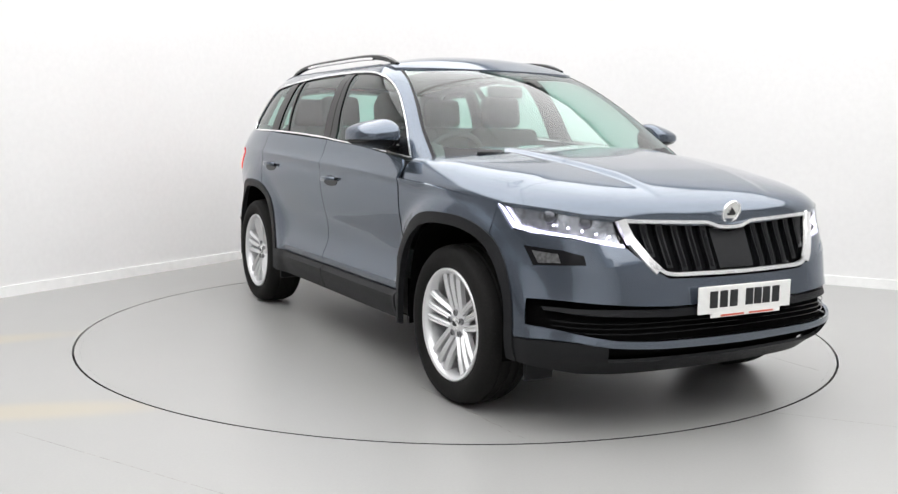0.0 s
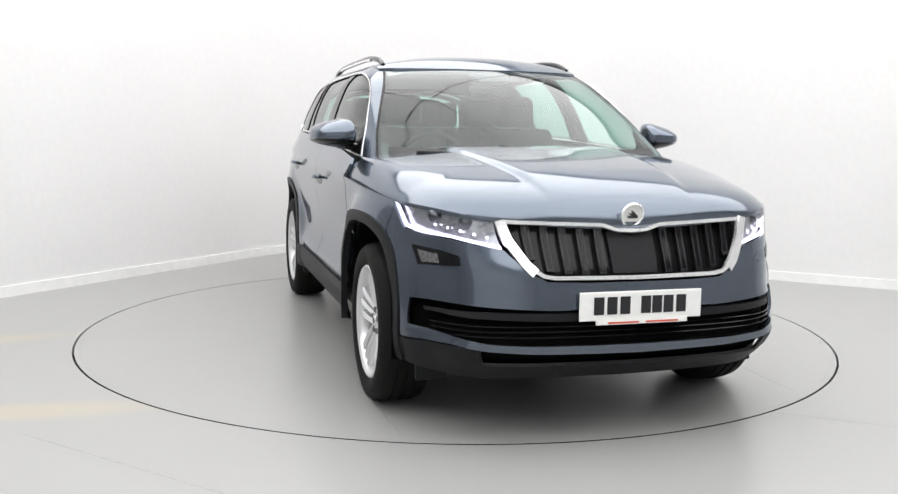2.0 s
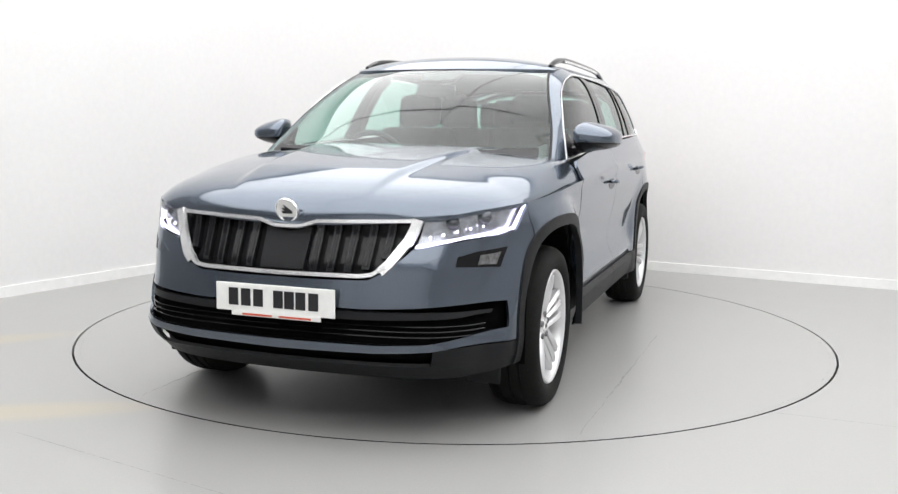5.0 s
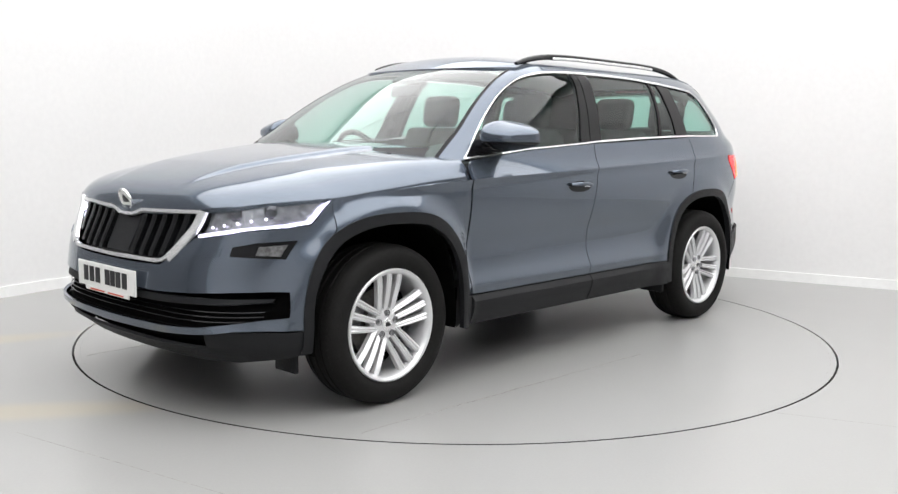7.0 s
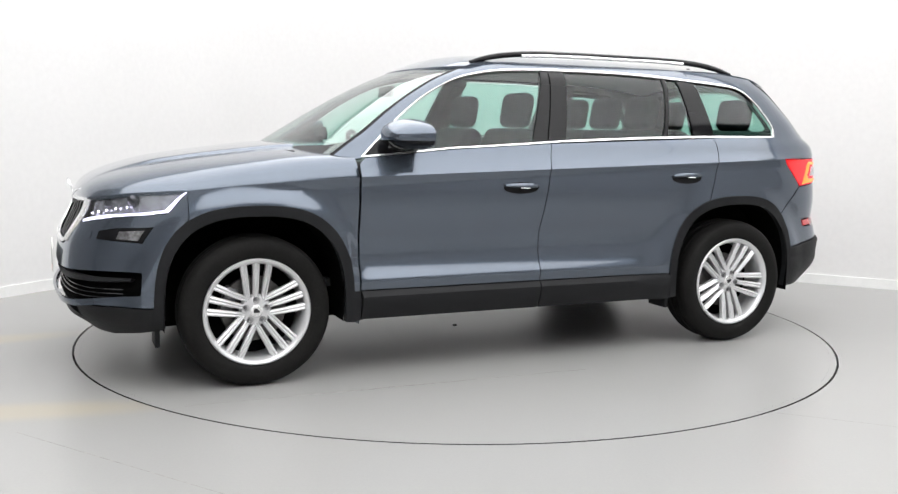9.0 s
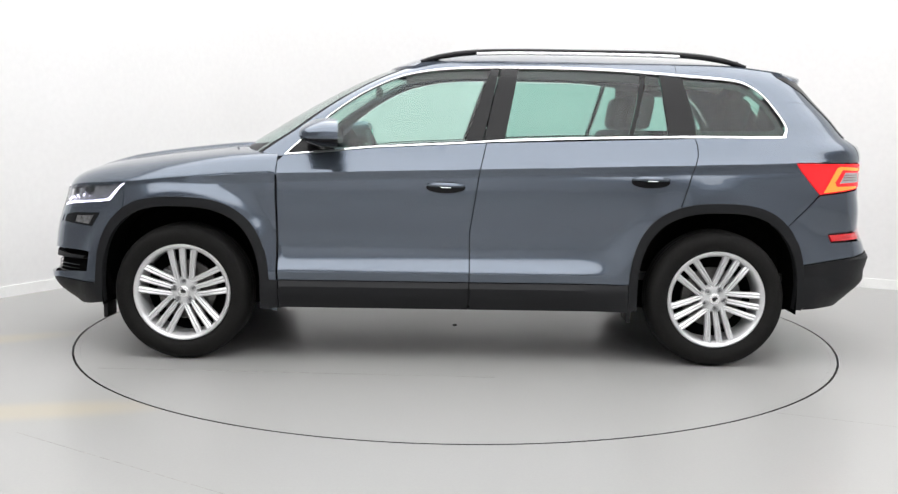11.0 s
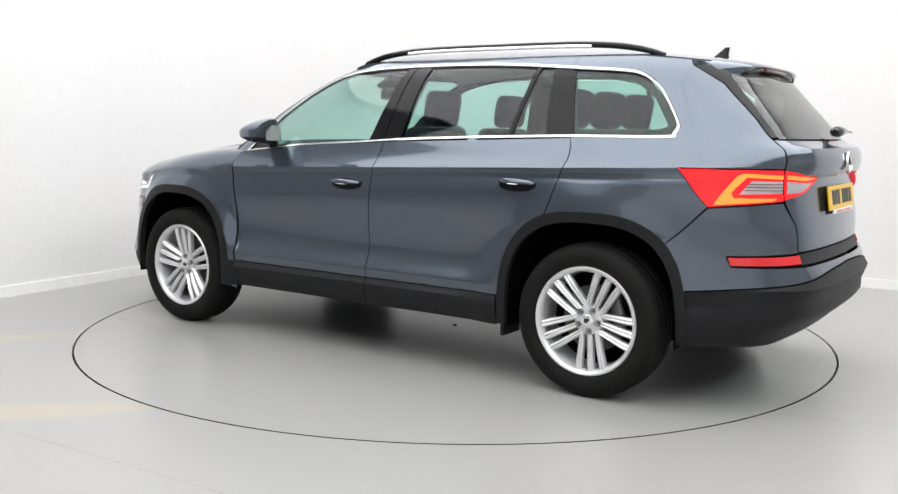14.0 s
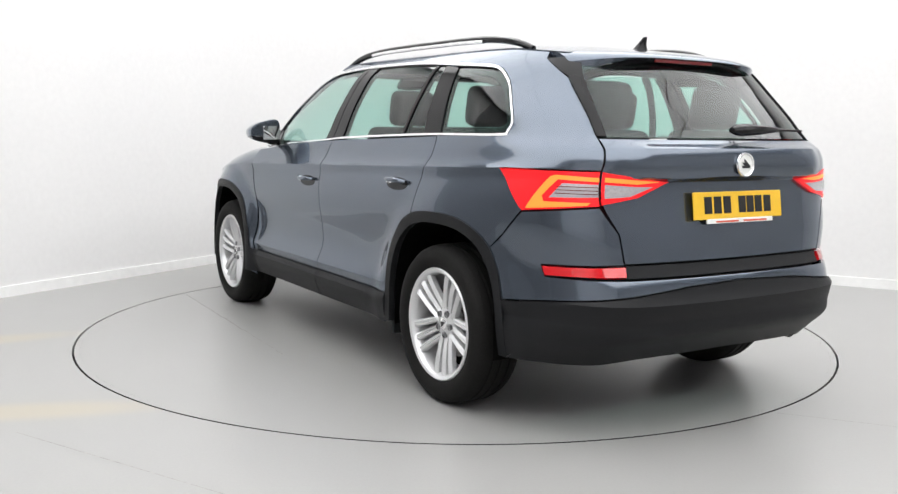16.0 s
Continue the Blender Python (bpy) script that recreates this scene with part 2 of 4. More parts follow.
def turntable():
    bm = lathe_bm([(0.0005, 0.0), (2.1900, 0.0)], "Z", 192)
    upwards(bm)
    ob = part("turntable", bm, TABLE)
    bm = lathe_bm([(2.1902, 0.0), (2.2205, 0.0)], "Z", 192)
    upwards(bm)
    part("edge_ring", bm, TABLE, ob)
    part("edge_seal", lathe_bm([(2.2207, 0.0), (2.2220, -0.001), (2.2220, -0.03)], "Z", 192), GROOVE, ob, "dark dirty rim of the turntable")
    part("centre_pin", lathe_bm([(.0005, .007), (.012, .006), (.016, .002), (.016, 0)], "Z", 16), GROOVE, ob, "small dark centre pin")
    for a, b in (((-.20, 1.225), (1.80, 1.16)), ((1.15, -.84), (2.00, -.815))):
        pts = [(a[0] + (b[0] - a[0]) * k / 24, a[1] + (b[1] - a[1]) * k / 24 + .006 * math.sin(k * 1.9) * math.sin(k * .6), .0004) for k in range(25)]
        part("joint_line", tube_bm(pts, lambda t: .0035 - .0015 * math.sin(9 * t), 5, .3), SEAM, ob, "thin scuffed joint line")
    return tagged(ob, "round grey turntable set flush in the floor", "turntable")


def lights():
    """A luminous ceiling of large diffuser panels, square to the walls, which the bonnet and windows mirror."""
    first = None
    for i in range(16):
        u, v = 1.33 + 2.35 * (i // 4), 1.33 + 2.35 * (i % 4)
        x, y = -1.29 - 0.498 * u + 0.893 * v, 4.03 - 0.868 * u - 0.45 * v
        m = pose(x, y, CEILING, 0, 0, -28.4)
        if first is None:
            first = empty("ceiling_light", "large flat white ceiling light panel with a slim frame", "ceiling light", m, "ceiling lights")
            part("diffuser", box_bm(-1.162, 1.162, -1.162, 1.162, -0.045, -0.02), glow("lit_diffuser", (1, 1, 1), PANEL_GLOW), first, "glowing white diffuser", smooth=False)
            part("frame", join(box_bm(-1.174, 1.174, -1.174, -1.162, -.05, 0), box_bm(-1.174, 1.174, 1.162, 1.174, -.05, 0), box_bm(-1.174, -1.162, -1.162, 1.162, -.05, 0), box_bm(1.162, 1.174, -1.162, 1.162, -.05, 0)), SKIRT, first, smooth=False)
        else:
            copy_thing(first, m)


PANEL_GLOW, CEILING = 2.6, 3.9
room()
lights()
table = turntable()


# ---- the car's skin ----
def prof(*pairs):
    """A smooth monotone profile through (z, value) pairs."""
    k = np.array([a for a, _ in pairs], float); q = np.array([b for _, b in pairs], float)
    h = np.diff(k); d = np.diff(q) / h
    m = np.zeros(len(k)); m[0], m[-1] = d[0], d[-1]
    for i in range(1, len(k) - 1):
        if d[i - 1] * d[i] > 0:
            a, b = 2 * h[i] + h[i - 1], h[i] + 2 * h[i - 1]
            m[i] = (a + b) / (a / d[i - 1] + b / d[i])
    def f(t):
        t = np.clip(np.asarray(t, float), k[0], k[-1]); i = np.clip(np.searchsorted(k, t) - 1, 0, len(k) - 2)
        u = (t - k[i]) / h[i]
        return (q[i] * (1 + 2 * u) * (1 - u) ** 2 + m[i] * h[i] * u * (1 - u) ** 2 + q[i + 1] * u * u * (3 - 2 * u) + m[i + 1] * h[i] * u * u * (u - 1))
    return f
# half width, nose, tail and windscreen of the body by height
WIDTH = prof((.20,.83),(.26,.870),(.31,.890),(.36,.904),(.40,.907),(.43,.898),(.476,.911),(.482,.910),(.50,.902),(.55,.881),(.60,.871),(.68,.877),(.75,.892),(.86,.909),(.93,.912),(.98,.905),(1.02,.894),(1.08,.872),(1.15,.85),(1.2,.83),(1.3,.799),(1.4,.757),(1.5,.701),(1.55,.648),(1.60,.57))
NOSE = prof((.20,2.08),(.28,2.17),(.33,2.235),(.41,2.274),(.46,2.262),(.60,2.25),(.68,2.235),(.76,2.20),(.84,2.165),(.90,2.15),(.96,2.09),(1.1,1.9))
TAIL = prof((.20,-2.12),(.30,-2.19),(.36,-2.25),(.45,-2.335),(.55,-2.345),(.63,-2.33),(.70,-2.29),(.80,-2.285),(.95,-2.264),(1.03,-2.270),(1.1,-2.284),(1.15,-2.270),(1.175,-2.240),(1.2,-2.205),(1.3,-2.12),(1.4,-2.03),(1.5,-1.945),(1.60,-1.84))
SCREEN = prof((1.02,1.345),(1.08,1.25),(1.2,1.055),(1.3,.885),(1.4,.705),(1.5,.50),(1.55,.375),(1.6,.21))
RISE = prof((1.00,0.),(1.12,1.))
FX, RX = 1.0, -1.0   # where the nose and the tail begin to round in
BOWF, BOWR = .11, .08
NF = (2.6, 7.0); NR = (2.8, 8.0); NS = (3.6, 10.0)
def nose_x(y, z, up):
    w = WIDTH(z); v = np.clip(np.abs(y) / w, 0, 1)
    if up: return .1 + (SCREEN(z) - .1) * (1 - v ** NS[1]) ** (1 / NS[0]) - .15 * v ** 2
    return FX + (NOSE(z) - FX) * (1 - v ** NF[1]) ** (1 / NF[0]) - BOWF * v ** 2
def tail_x(y, z):
    w = WIDTH(z); v = np.clip(np.abs(y) / w, 0, 1)
    return RX + (TAIL(z) - RX) * (1 - v ** NR[1]) ** (1 / NR[0]) + BOWR * v ** 2
def side_y(x, z, up=False):
    """Half width at x, z (arrays), by bisection on the rounded ends."""
    x, z = np.broadcast_arrays(np.asarray(x, float), np.asarray(z, float))
    lo = np.zeros(x.shape); hi = WIDTH(z) * np.ones(x.shape); w = WIDTH(z)
    front = x > -.3
    for _ in range(34):
        mid = (lo + hi) / 2
        inside = np.where(front, nose_x(mid, z, up) > x, tail_x(mid, z) < x)
        lo = np.where(inside, mid, lo); hi = np.where(inside, hi, mid)
    return (lo + hi) / 2


class Skin:
    """One end of the body, unrolled: p metres round from the centre line at the end, z up."""

    def __init__(self, kind):
        self.kind = kind
        self.c0, self.bow, (n, m), zr = {"F": (FX, BOWF, NF, 0.6), "R": (RX, -BOWR, NR, 0.7), "W": (0.1, 0.15, NS, 1.25)}[kind]
        phi = np.concatenate([np.linspace(0, 1, 400)[:-1] ** (m / 2) * 0.6, np.linspace(0.6, math.pi / 2, 900)])
        self.v, self.cx = np.sin(phi) ** (2 / m), np.abs(np.cos(phi)) ** (2 / n)
        self.end = {"F": NOSE, "R": TAIL, "W": SCREEN}[kind]
        x = self.c0 + (self.end(zr) - self.c0) * self.cx - self.bow * self.v ** 2
        y = self.v * WIDTH(zr)
        self.p = np.concatenate([[0], np.cumsum(np.hypot(np.diff(x), np.diff(y)))])
        self.p1, self.x1 = self.p[-1], self.c0 - self.bow
        self.sign = 1 if kind == "R" else -1

    def at(self, p, z):
        p, z = np.asarray(p, float), np.asarray(z, float)
        v, cx = np.interp(p, self.p, self.v), np.interp(p, self.p, self.cx)
        x = self.c0 + (self.end(z) - self.c0) * cx - self.bow * v ** 2
        x = x + self.sign * np.maximum(p - self.p1, 0)
        y = v * WIDTH(z)
        for wx in (1.396, -1.396):      # the wings swell over the wheels
            d = np.maximum(np.hypot(x - wx, z - 0.345) - 0.48, 0)
            here = np.clip((x - 0.87) / 0.09, 0, 1) if wx > 0 else 1.0     # the front swelling ends at the door
            k = np.exp(-(d / 0.14) ** 2) * here
            y = y + k * (v * np.where(z < 0.75, 0.893, WIDTH(z)) - y)
            y = y + (0.048 if wx > 0 else 0.020) * here * np.exp(-(d / 0.105) ** 3) * np.clip((y - 0.6) / 0.2, 0, 1)
        if self.kind != "W":            # the shoulder crease, undercut below
            d = z - self.crease(p)
            ridge = np.where(d < 0, np.clip(1 + d / 0.045, 0, 1) ** 1.2, np.exp(-(d / 0.04)))
            y = y + 0.019 * ridge * np.clip((1.75 - x) / 0.4, 0, 1) * np.clip((x + 2.1) / 0.25, 0, 1) * np.clip((y - 0.6) / 0.2, 0, 1)
        return np.stack([x, y, z], -1)

    def crease(self, p):
        """Height of the shoulder crease, rising gently from the bonnet to the tail lamp."""
        return 0.988 + 0.031 * (p - self.p1) if self.kind == "F" else 1.0437 + 0.031 * (self.p1 - p)

    def normal(self, p, z):
        h = 0.004
        p = np.maximum(np.asarray(p, float), h)
        a = self.at(p + h, z) - self.at(p - h, z)
        b = self.at(p, z + h) - self.at(p, z - h)
        n = np.cross(a, b) * (-1 if self.kind == "R" else 1)
        return n / np.maximum(np.linalg.norm(n, axis=-1, keepdims=True), 1e-9)

    def x(self, x, z):
        """The unrolled place of the side point at x, z."""
        if (x - self.x1) * self.sign >= 0:
            return (self.p1 + (x - self.x1) * self.sign, z)
        v = float(side_y(x, z, self.kind == "W") / WIDTH(z))
        cx = (x + self.bow * v * v - self.c0) / (float(self.end(z)) - self.c0)
        return (float(np.interp(-cx, -self.cx, self.p)), z)

    def y(self, y, z):
        """The unrolled place of the end point at y, z."""
        return (float(np.interp(y / float(WIDTH(z)), self.v, self.p)), z)


FRONT, REAR, UPPER = Skin("F"), Skin("R"), Skin("W")


def dense(outline, step=0.03):
    out = []
    for i, a in enumerate(outline):
        b = outline[(i + 1) % len(outline)]
        n = max(1, int(math.hypot(b[0] - a[0], b[1] - a[1]) / step))
        out += [(a[0] + (b[0] - a[0]) * k / n, a[1] + (b[1] - a[1]) * k / n) for k in range(n)]
    return out


def shrink(outline, g):
    """Moves an outline inwards by g, but leaves the centre line."""
    n = len(outline)
    area = sum(outline[i][0] * outline[(i + 1) % n][1] - outline[(i + 1) % n][0] * outline[i][1] for i in range(n))
    s = 1 if area > 0 else -1
    out = []
    for i in range(n):
        a, b, c = outline[i - 1], outline[i], outline[(i + 1) % n]
        t = Vector((b[0] - a[0], b[1] - a[1])).normalized() + Vector((c[0] - b[0], c[1] - b[1])).normalized()
        t = t.normalized() if t.length > 1e-6 else Vector((0, 0))
        q = (b[0] - t.y * g * s, b[1] + t.x * g * s)
        out.append((0.0, b[1] + t.x * g * s) if b[0] < 1e-4 else q)
    return out


def arch_xz(r, a):
    """A point of the squarish wheel arch at angle a, r high and a little narrower."""
    c, q = math.cos(radians(a)), math.sin(radians(a))
    k = r / ((abs(c) / 0.915) ** 2.7 + abs(q) ** 2.7) ** (1 / 2.7)
    return k * c, k * q


def arc(skin, cx, cz, r, a0, a1, n=22):
    pts = [arch_xz(r, a0 + (a1 - a0) * i / n) for i in range(n + 1)]
    return [skin.x(cx + x, cz + z) for x, z in pts]


def skin_bm(skin, outline, out=0.0, thick=0.014, gap=0.0025, step=0.03, side=1, both=False, relief=None):
    """A panel on the body's skin. out: how far proud; relief(p, z): more of it. both: mirrored over the centre line."""
    outline = shrink(dense(outline, step * 0.8), gap) if gap else dense(outline, step * 0.8)
    flat = bmesh.new()
    flat.faces.new([flat.verts.new((p, z, 0)) for p, z in outline])
    ps, zs = [p for p, _ in outline], [z for _, z in outline]
    for lo, hi, nrm in ((min(ps), max(ps), (1, 0, 0)), (min(zs), max(zs), (0, 1, 0))):
        n = max(1, round((hi - lo) / step))
        for i in range(1, n):
            c = lo + (hi - lo) * i / n
            bmesh.ops.bisect_plane(flat, geom=flat.verts[:] + flat.edges[:] + flat.faces[:], plane_co=(c * nrm[0], c * nrm[1], 0), plane_no=nrm, dist=1e-5)
    if skin.kind != "W":          # edges along the creases
        for z0, slope in ((skin.crease(0) + 0.001, 0.031), (skin.crease(0) - 0.005, 0.031), (skin.crease(0) - 0.05, 0.031), (.43, 0), (.476, 0), (.482, 0)):
            k = slope if skin.kind == "F" else -slope
            bmesh.ops.bisect_plane(flat, geom=flat.verts[:] + flat.edges[:] + flat.faces[:], plane_co=(0, z0, 0), plane_no=(-k, 1, 0), dist=1e-5)
    flat.verts.index_update()
    P = np.array([v.co[:2] for v in flat.verts])
    nrm = skin.normal(P[:, 0], P[:, 1])
    off = out + (np.array([relief(p, z) for p, z in P]) if relief else 0.0)
    pos = skin.at(P[:, 0], P[:, 1]) + nrm * (off[:, None] if relief else off)
    back = pos - nrm * thick
    bm = bmesh.new()
    for s in ((1, -1) if both else (side,)):
        k = np.array([1, s, 1])
        top = [bm.verts.new(q) for q in pos * k]
        low = {}
        for f in flat.faces:
            vs = [top[v.index] for v in f.verts]
            try:
                bm.faces.new(vs if s > 0 else vs[::-1])
            except ValueError:
                pass
        for e in flat.edges:
            if len(e.link_faces) != 1 or thick <= 0:
                continue
            i, j = e.verts[0].index, e.verts[1].index
            if both and P[i][0] < 1e-4 and P[j][0] < 1e-4:
                continue
            for q in (i, j):
                if q not in low:
                    low[q] = bm.verts.new(back[q] * k)
            bm.faces.new((top[i], low[i], low[j], top[j]))
    flat.free()
    if both:
        bmesh.ops.remove_doubles(bm, verts=[v for v in bm.verts if abs(v.co.y) < 2e-3], dist=1.5e-3)
    bmesh.ops.recalc_face_normals(bm, faces=bm.faces)
    c = sum((f.calc_center_median() for f in bm.faces), Vector()) / max(1, len(bm.faces))
    test = max(bm.faces, key=lambda f: f.calc_area())
    probe = Vector((0.0 if abs(c.x) < 1.3 else c.x * 0.6, 0, 0.7))
    if test.normal.dot(test.calc_center_median() - probe) < 0:
        bmesh.ops.reverse_faces(bm, faces=bm.faces)
    return bm


def strip_bm(skin, pts, width, out=0.004, high=0.006, side=1, closed=False, step=0.03):
    """A raised strip along a line on the skin."""
    bm = bmesh.new()
    rows = []
    n = len(pts)
    for i, (p, z) in enumerate(pts):
        a, b = pts[i - 1] if (i or closed) else pts[i], pts[(i + 1) % n] if (i < n - 1 or closed) else pts[i]
        t = Vector((b[0] - a[0], b[1] - a[1])).normalized()
        o = Vector((-t.y, t.x)) * width / 2
        row = []
        for u, h in ((-1, 0), (-0.8, high), (0.8, high), (1, 0)):
            q = (p + o.x * u, z + o.y * u)
            row.append(bm.verts.new((skin.at(*q) + skin.normal(*q) * (out + h)) * np.array([1, side, 1])))
        rows.append(row)
    for i in range(n if closed else n - 1):
        a, b = rows[i], rows[(i + 1) % n]
        for k in range(3):
            bm.faces.new((a[k], a[k + 1], b[k + 1], b[k]))
    bmesh.ops.recalc_face_normals(bm, faces=bm.faces)
    return bm


def line(pts, step=0.03):
    """An open polyline, subdivided."""
    out = []
    for a, b in zip(pts, pts[1:]):
        n = max(1, int(math.hypot(b[0] - a[0], b[1] - a[1]) / step))
        out += [(a[0] + (b[0] - a[0]) * k / n, a[1] + (b[1] - a[1]) * k / n) for k in range(n)]
    return out + [pts[-1]]


def curve(pts, n=6):
    """A smooth line through unrolled points."""
    out = []
    for i in range(len(pts) - 1):
        a, b, c, d = pts[max(i - 1, 0)], pts[i], pts[i + 1], pts[min(i + 2, len(pts) - 1)]
        for k in range(n):
            t = k / n
            out.append(tuple(0.5 * (2 * q1 + (q2 - q0) * t + (2 * q0 - 5 * q1 + 4 * q2 - q3) * t * t + (3 * q1 - q0 - 3 * q2 + q3) * t ** 3) for q0, q1, q2, q3 in zip(a, b, c, d)))
    return out + [pts[-1]]


# ---- the car ----
AXIS = (-0.036, -0.054)      # the turntable's centre in the car's own space
WHEELS = ((1.396, 0.345), (-1.396, 0.345))
ARCH = 0.501
car = empty("car", "blue-grey metallic family SUV on silver alloy wheels, on a turntable", "car")
F, R, U = FRONT, REAR, UPPER
HOODLINE = [(0.90, 0.990), (1.1, 0.981), (1.3, 0.967), (1.5, 0.950), (1.69, 0.930)]


def mirrored(name, make, mat, parent=car, label=""):
    return [part(name, make(s), mat, parent, label) for s in (1, -1)]


def nose_and_sides():
    grille_edge = [F.y(0, .648), F.y(.20, .648), F.y(.37, .653), F.y(.45, .695), F.y(.525, .770)]
    o = grille_edge + [F.y(.70, .802), F.x(1.79, .824), F.x(1.69, .925), F.x(1.70, .80)] + arc(F, 1.396, .356, ARCH, 48, 6, 10)
    o += [F.x(1.860, .396), F.y(.72, .402), F.y(.615, .386), F.y(.40, .374), F.y(0, .368)]
    o += [F.y(0, .408), F.y(.41, .410), F.y(.595, .418), F.y(.69, .432), F.x(1.915, .455), F.x(1.905, .555), F.y(.69, .556), F.y(.60, .552), F.y(.35, .540), F.y(0, .545)]
    part("front_bumper", skin_bm(F, o, both=True, step=.025, gap=.002), PAINT, car)
    # dark inserts behind the openings
    slot = [F.y(0, .415), F.y(.60, .415), F.x(1.89, .44), F.x(1.88, .565), F.y(.60, .56), F.y(0, .555)]
    part("lower_grille", skin_bm(F, slot, out=-.045, both=True, thick=.01), DARK, car, "black honeycomb lower grille")
    bar = [F.y(0, .497), F.y(.35, .497), F.y(.62, .507), F.x(1.96, .515), F.x(1.95, .532), F.y(.62, .538), F.y(.35, .533), F.y(0, .533)]
    part("grille_bar", skin_bm(F, bar, out=-.012, both=True, thick=.03), CLAD, car, "dark grey plastic grille bar")
    slats = [tube_bm([F.at(p, z) * np.array([1, s, 1]) - np.array([.035, 0, 0]) for p in np.linspace(0, 0.82, 24)], .003, 5) for z in (.435, .455, .475) for s in (1, -1)]
    part("grille_mesh", join(*slats), GLOSS, car)
    low = [F.y(0, .245), F.y(.68, .245), F.y(.70, .405), F.y(0, .405)]
    part("air_slot", skin_bm(F, low, out=-.035, both=True, thick=.01), DARK, car, "black lower air slot")
    # Body-coloured chin, given the black plastic so its shade is in the colour.
    lip = [F.y(0, .245), F.y(.64, .246), F.x(1.848, .285)] + arc(F, 1.396, .356, ARCH, -3, 5, 4) + [F.x(1.860, .393), F.y(.72, .399), F.y(.625, .393), F.y(.60, .322), F.y(0, .318)]
    part("front_lip", skin_bm(F, lip, out=-.002, both=True), CLAD, car, "bumper chin, black for the shade on its underside")
    for s in (1, -1):
        hood = [F.x(*q) for q in HOODLINE]
        fender = [F.x(.896, .262)] + hood + [F.x(1.70, .80)] + arc(F, 1.396, .356, ARCH, 48, 189)
        part("front_wing", skin_bm(F, fender, side=s, step=.02), PAINT, car)
        flare = arc(F, 1.396, .356, ARCH + .004, -8, 189, 40) + arc(F, 1.396, .356, .457, 189, -8, 40)
        part("arch_trim", skin_bm(F, flare, out=.007, thick=.03, gap=0, side=s, step=.02, relief=lambda p, z: 0.0), CLAD, car, "black plastic wheel arch trim")
        flare = arc(R, -1.396, .356, ARCH + .004, -8, 187, 40) + arc(R, -1.396, .356, .457, 187, -8, 40)
        part("arch_trim", skin_bm(R, flare, out=.007, thick=.03, gap=0, side=s, step=.02, relief=lambda p, z: 0.0), CLAD, car, "black plastic wheel arch trim")
        o = [F.x(.896, .285), F.x(.945, .285), F.x(.955, .36), F.x(.955, .44), F.x(.896, .43)]
        part("sill_corner", skin_bm(F, o, out=.006, side=s, gap=0, step=.015), CLAD, car, "black plastic corner of the sill")
        # doors
        o = [F.x(.893, .43), F.x(-.105, .43), F.x(-.105, .70), F.x(-.15, 1.0), F.x(-.185, 1.155), F.x(.40, 1.122), F.x(.862, 1.080), F.x(.893, 1.05)]
        door = part("front_door", skin_bm(F, o, side=s, step=.02), PAINT, car)
        o = [F.x(.893, .285), F.x(-.10, .285), F.x(-.105, .43), F.x(.893, .43)]
        part("door_cladding", skin_bm(F, o, out=.006, side=s, relief=clad_relief), CLAD, door, "black plastic sill cladding")
        handle(F, .022, .935, s, door)
        o = [R.x(-.105, .43), R.x(-.934, .43)] + arc(R, -1.396, .356, ARCH, 10, 64) + [R.x(-1.187, .84), R.x(-1.224, .95), R.x(-1.275, 1.10), R.x(-1.262, 1.192), R.x(-.185, 1.155), R.x(-.15, 1.0), R.x(-.105, .7)]
        rdoor = part("rear_door", skin_bm(R, o, side=s, step=.02), PAINT, car)
        o = [R.x(-.105, .285), R.x(-.934, .285), R.x(-.932, .43), R.x(-.105, .43)]
        part("door_cladding", skin_bm(R, o, out=.006, side=s, relief=clad_relief), CLAD, rdoor, "black plastic sill cladding")
        handle(R, -1.03, .975, s, rdoor)
        # rear quarter
        o = [R.x(-1.262, 1.195), R.x(-1.275, 1.10), R.x(-1.224, .95), R.x(-1.187, .84)] + arc(R, -1.396, .356, ARCH, 66, 133)
        o += [R.x(-1.925, .91), R.x(-1.79, 1.072), R.y(.658, 1.072), R.y(.624, 1.2), R.y(.612, 1.274), R.y(.603, 1.355), R.y(.588, 1.438), R.x(-1.745, 1.523), R.x(-1.72, 1.555), R.x(-1.5, 1.578), R.x(-1.19, 1.586), R.x(-1.19, 1.512)]
        o += curve([R.x(-1.45, 1.506), R.x(-1.54, 1.490), R.x(-1.61, 1.452), R.x(-1.665, 1.40), R.x(-1.735, 1.30), R.x(-1.758, 1.25), R.x(-1.745, 1.215), R.x(-1.70, 1.198)])
        part("quarter_panel", skin_bm(R, o, side=s, step=.02), PAINT, car)
        # roof side and screen pillar
        o = [R.x(-.25, 1.556), R.x(-.8, 1.552), R.x(-1.19, 1.512), R.x(-1.19, 1.586), R.x(-.25, 1.59)]
        cant = skin_bm(R, o, side=s, gap=0)
        o = curve([U.x(.866, 1.076), U.x(.74, 1.200), U.x(.607, 1.315), U.x(.45, 1.420), U.x(.302, 1.490), U.x(.19, 1.521), U.x(.074, 1.540), U.x(-.08, 1.551), U.x(-.25, 1.556)]) + [U.x(-.25, 1.59), U.x(.05, 1.588), U.y(.575, 1.54), U.y(.625, 1.45), U.y(.675, 1.35), U.y(.72, 1.25), U.y(.755, 1.15), U.y(.78, 1.06)]
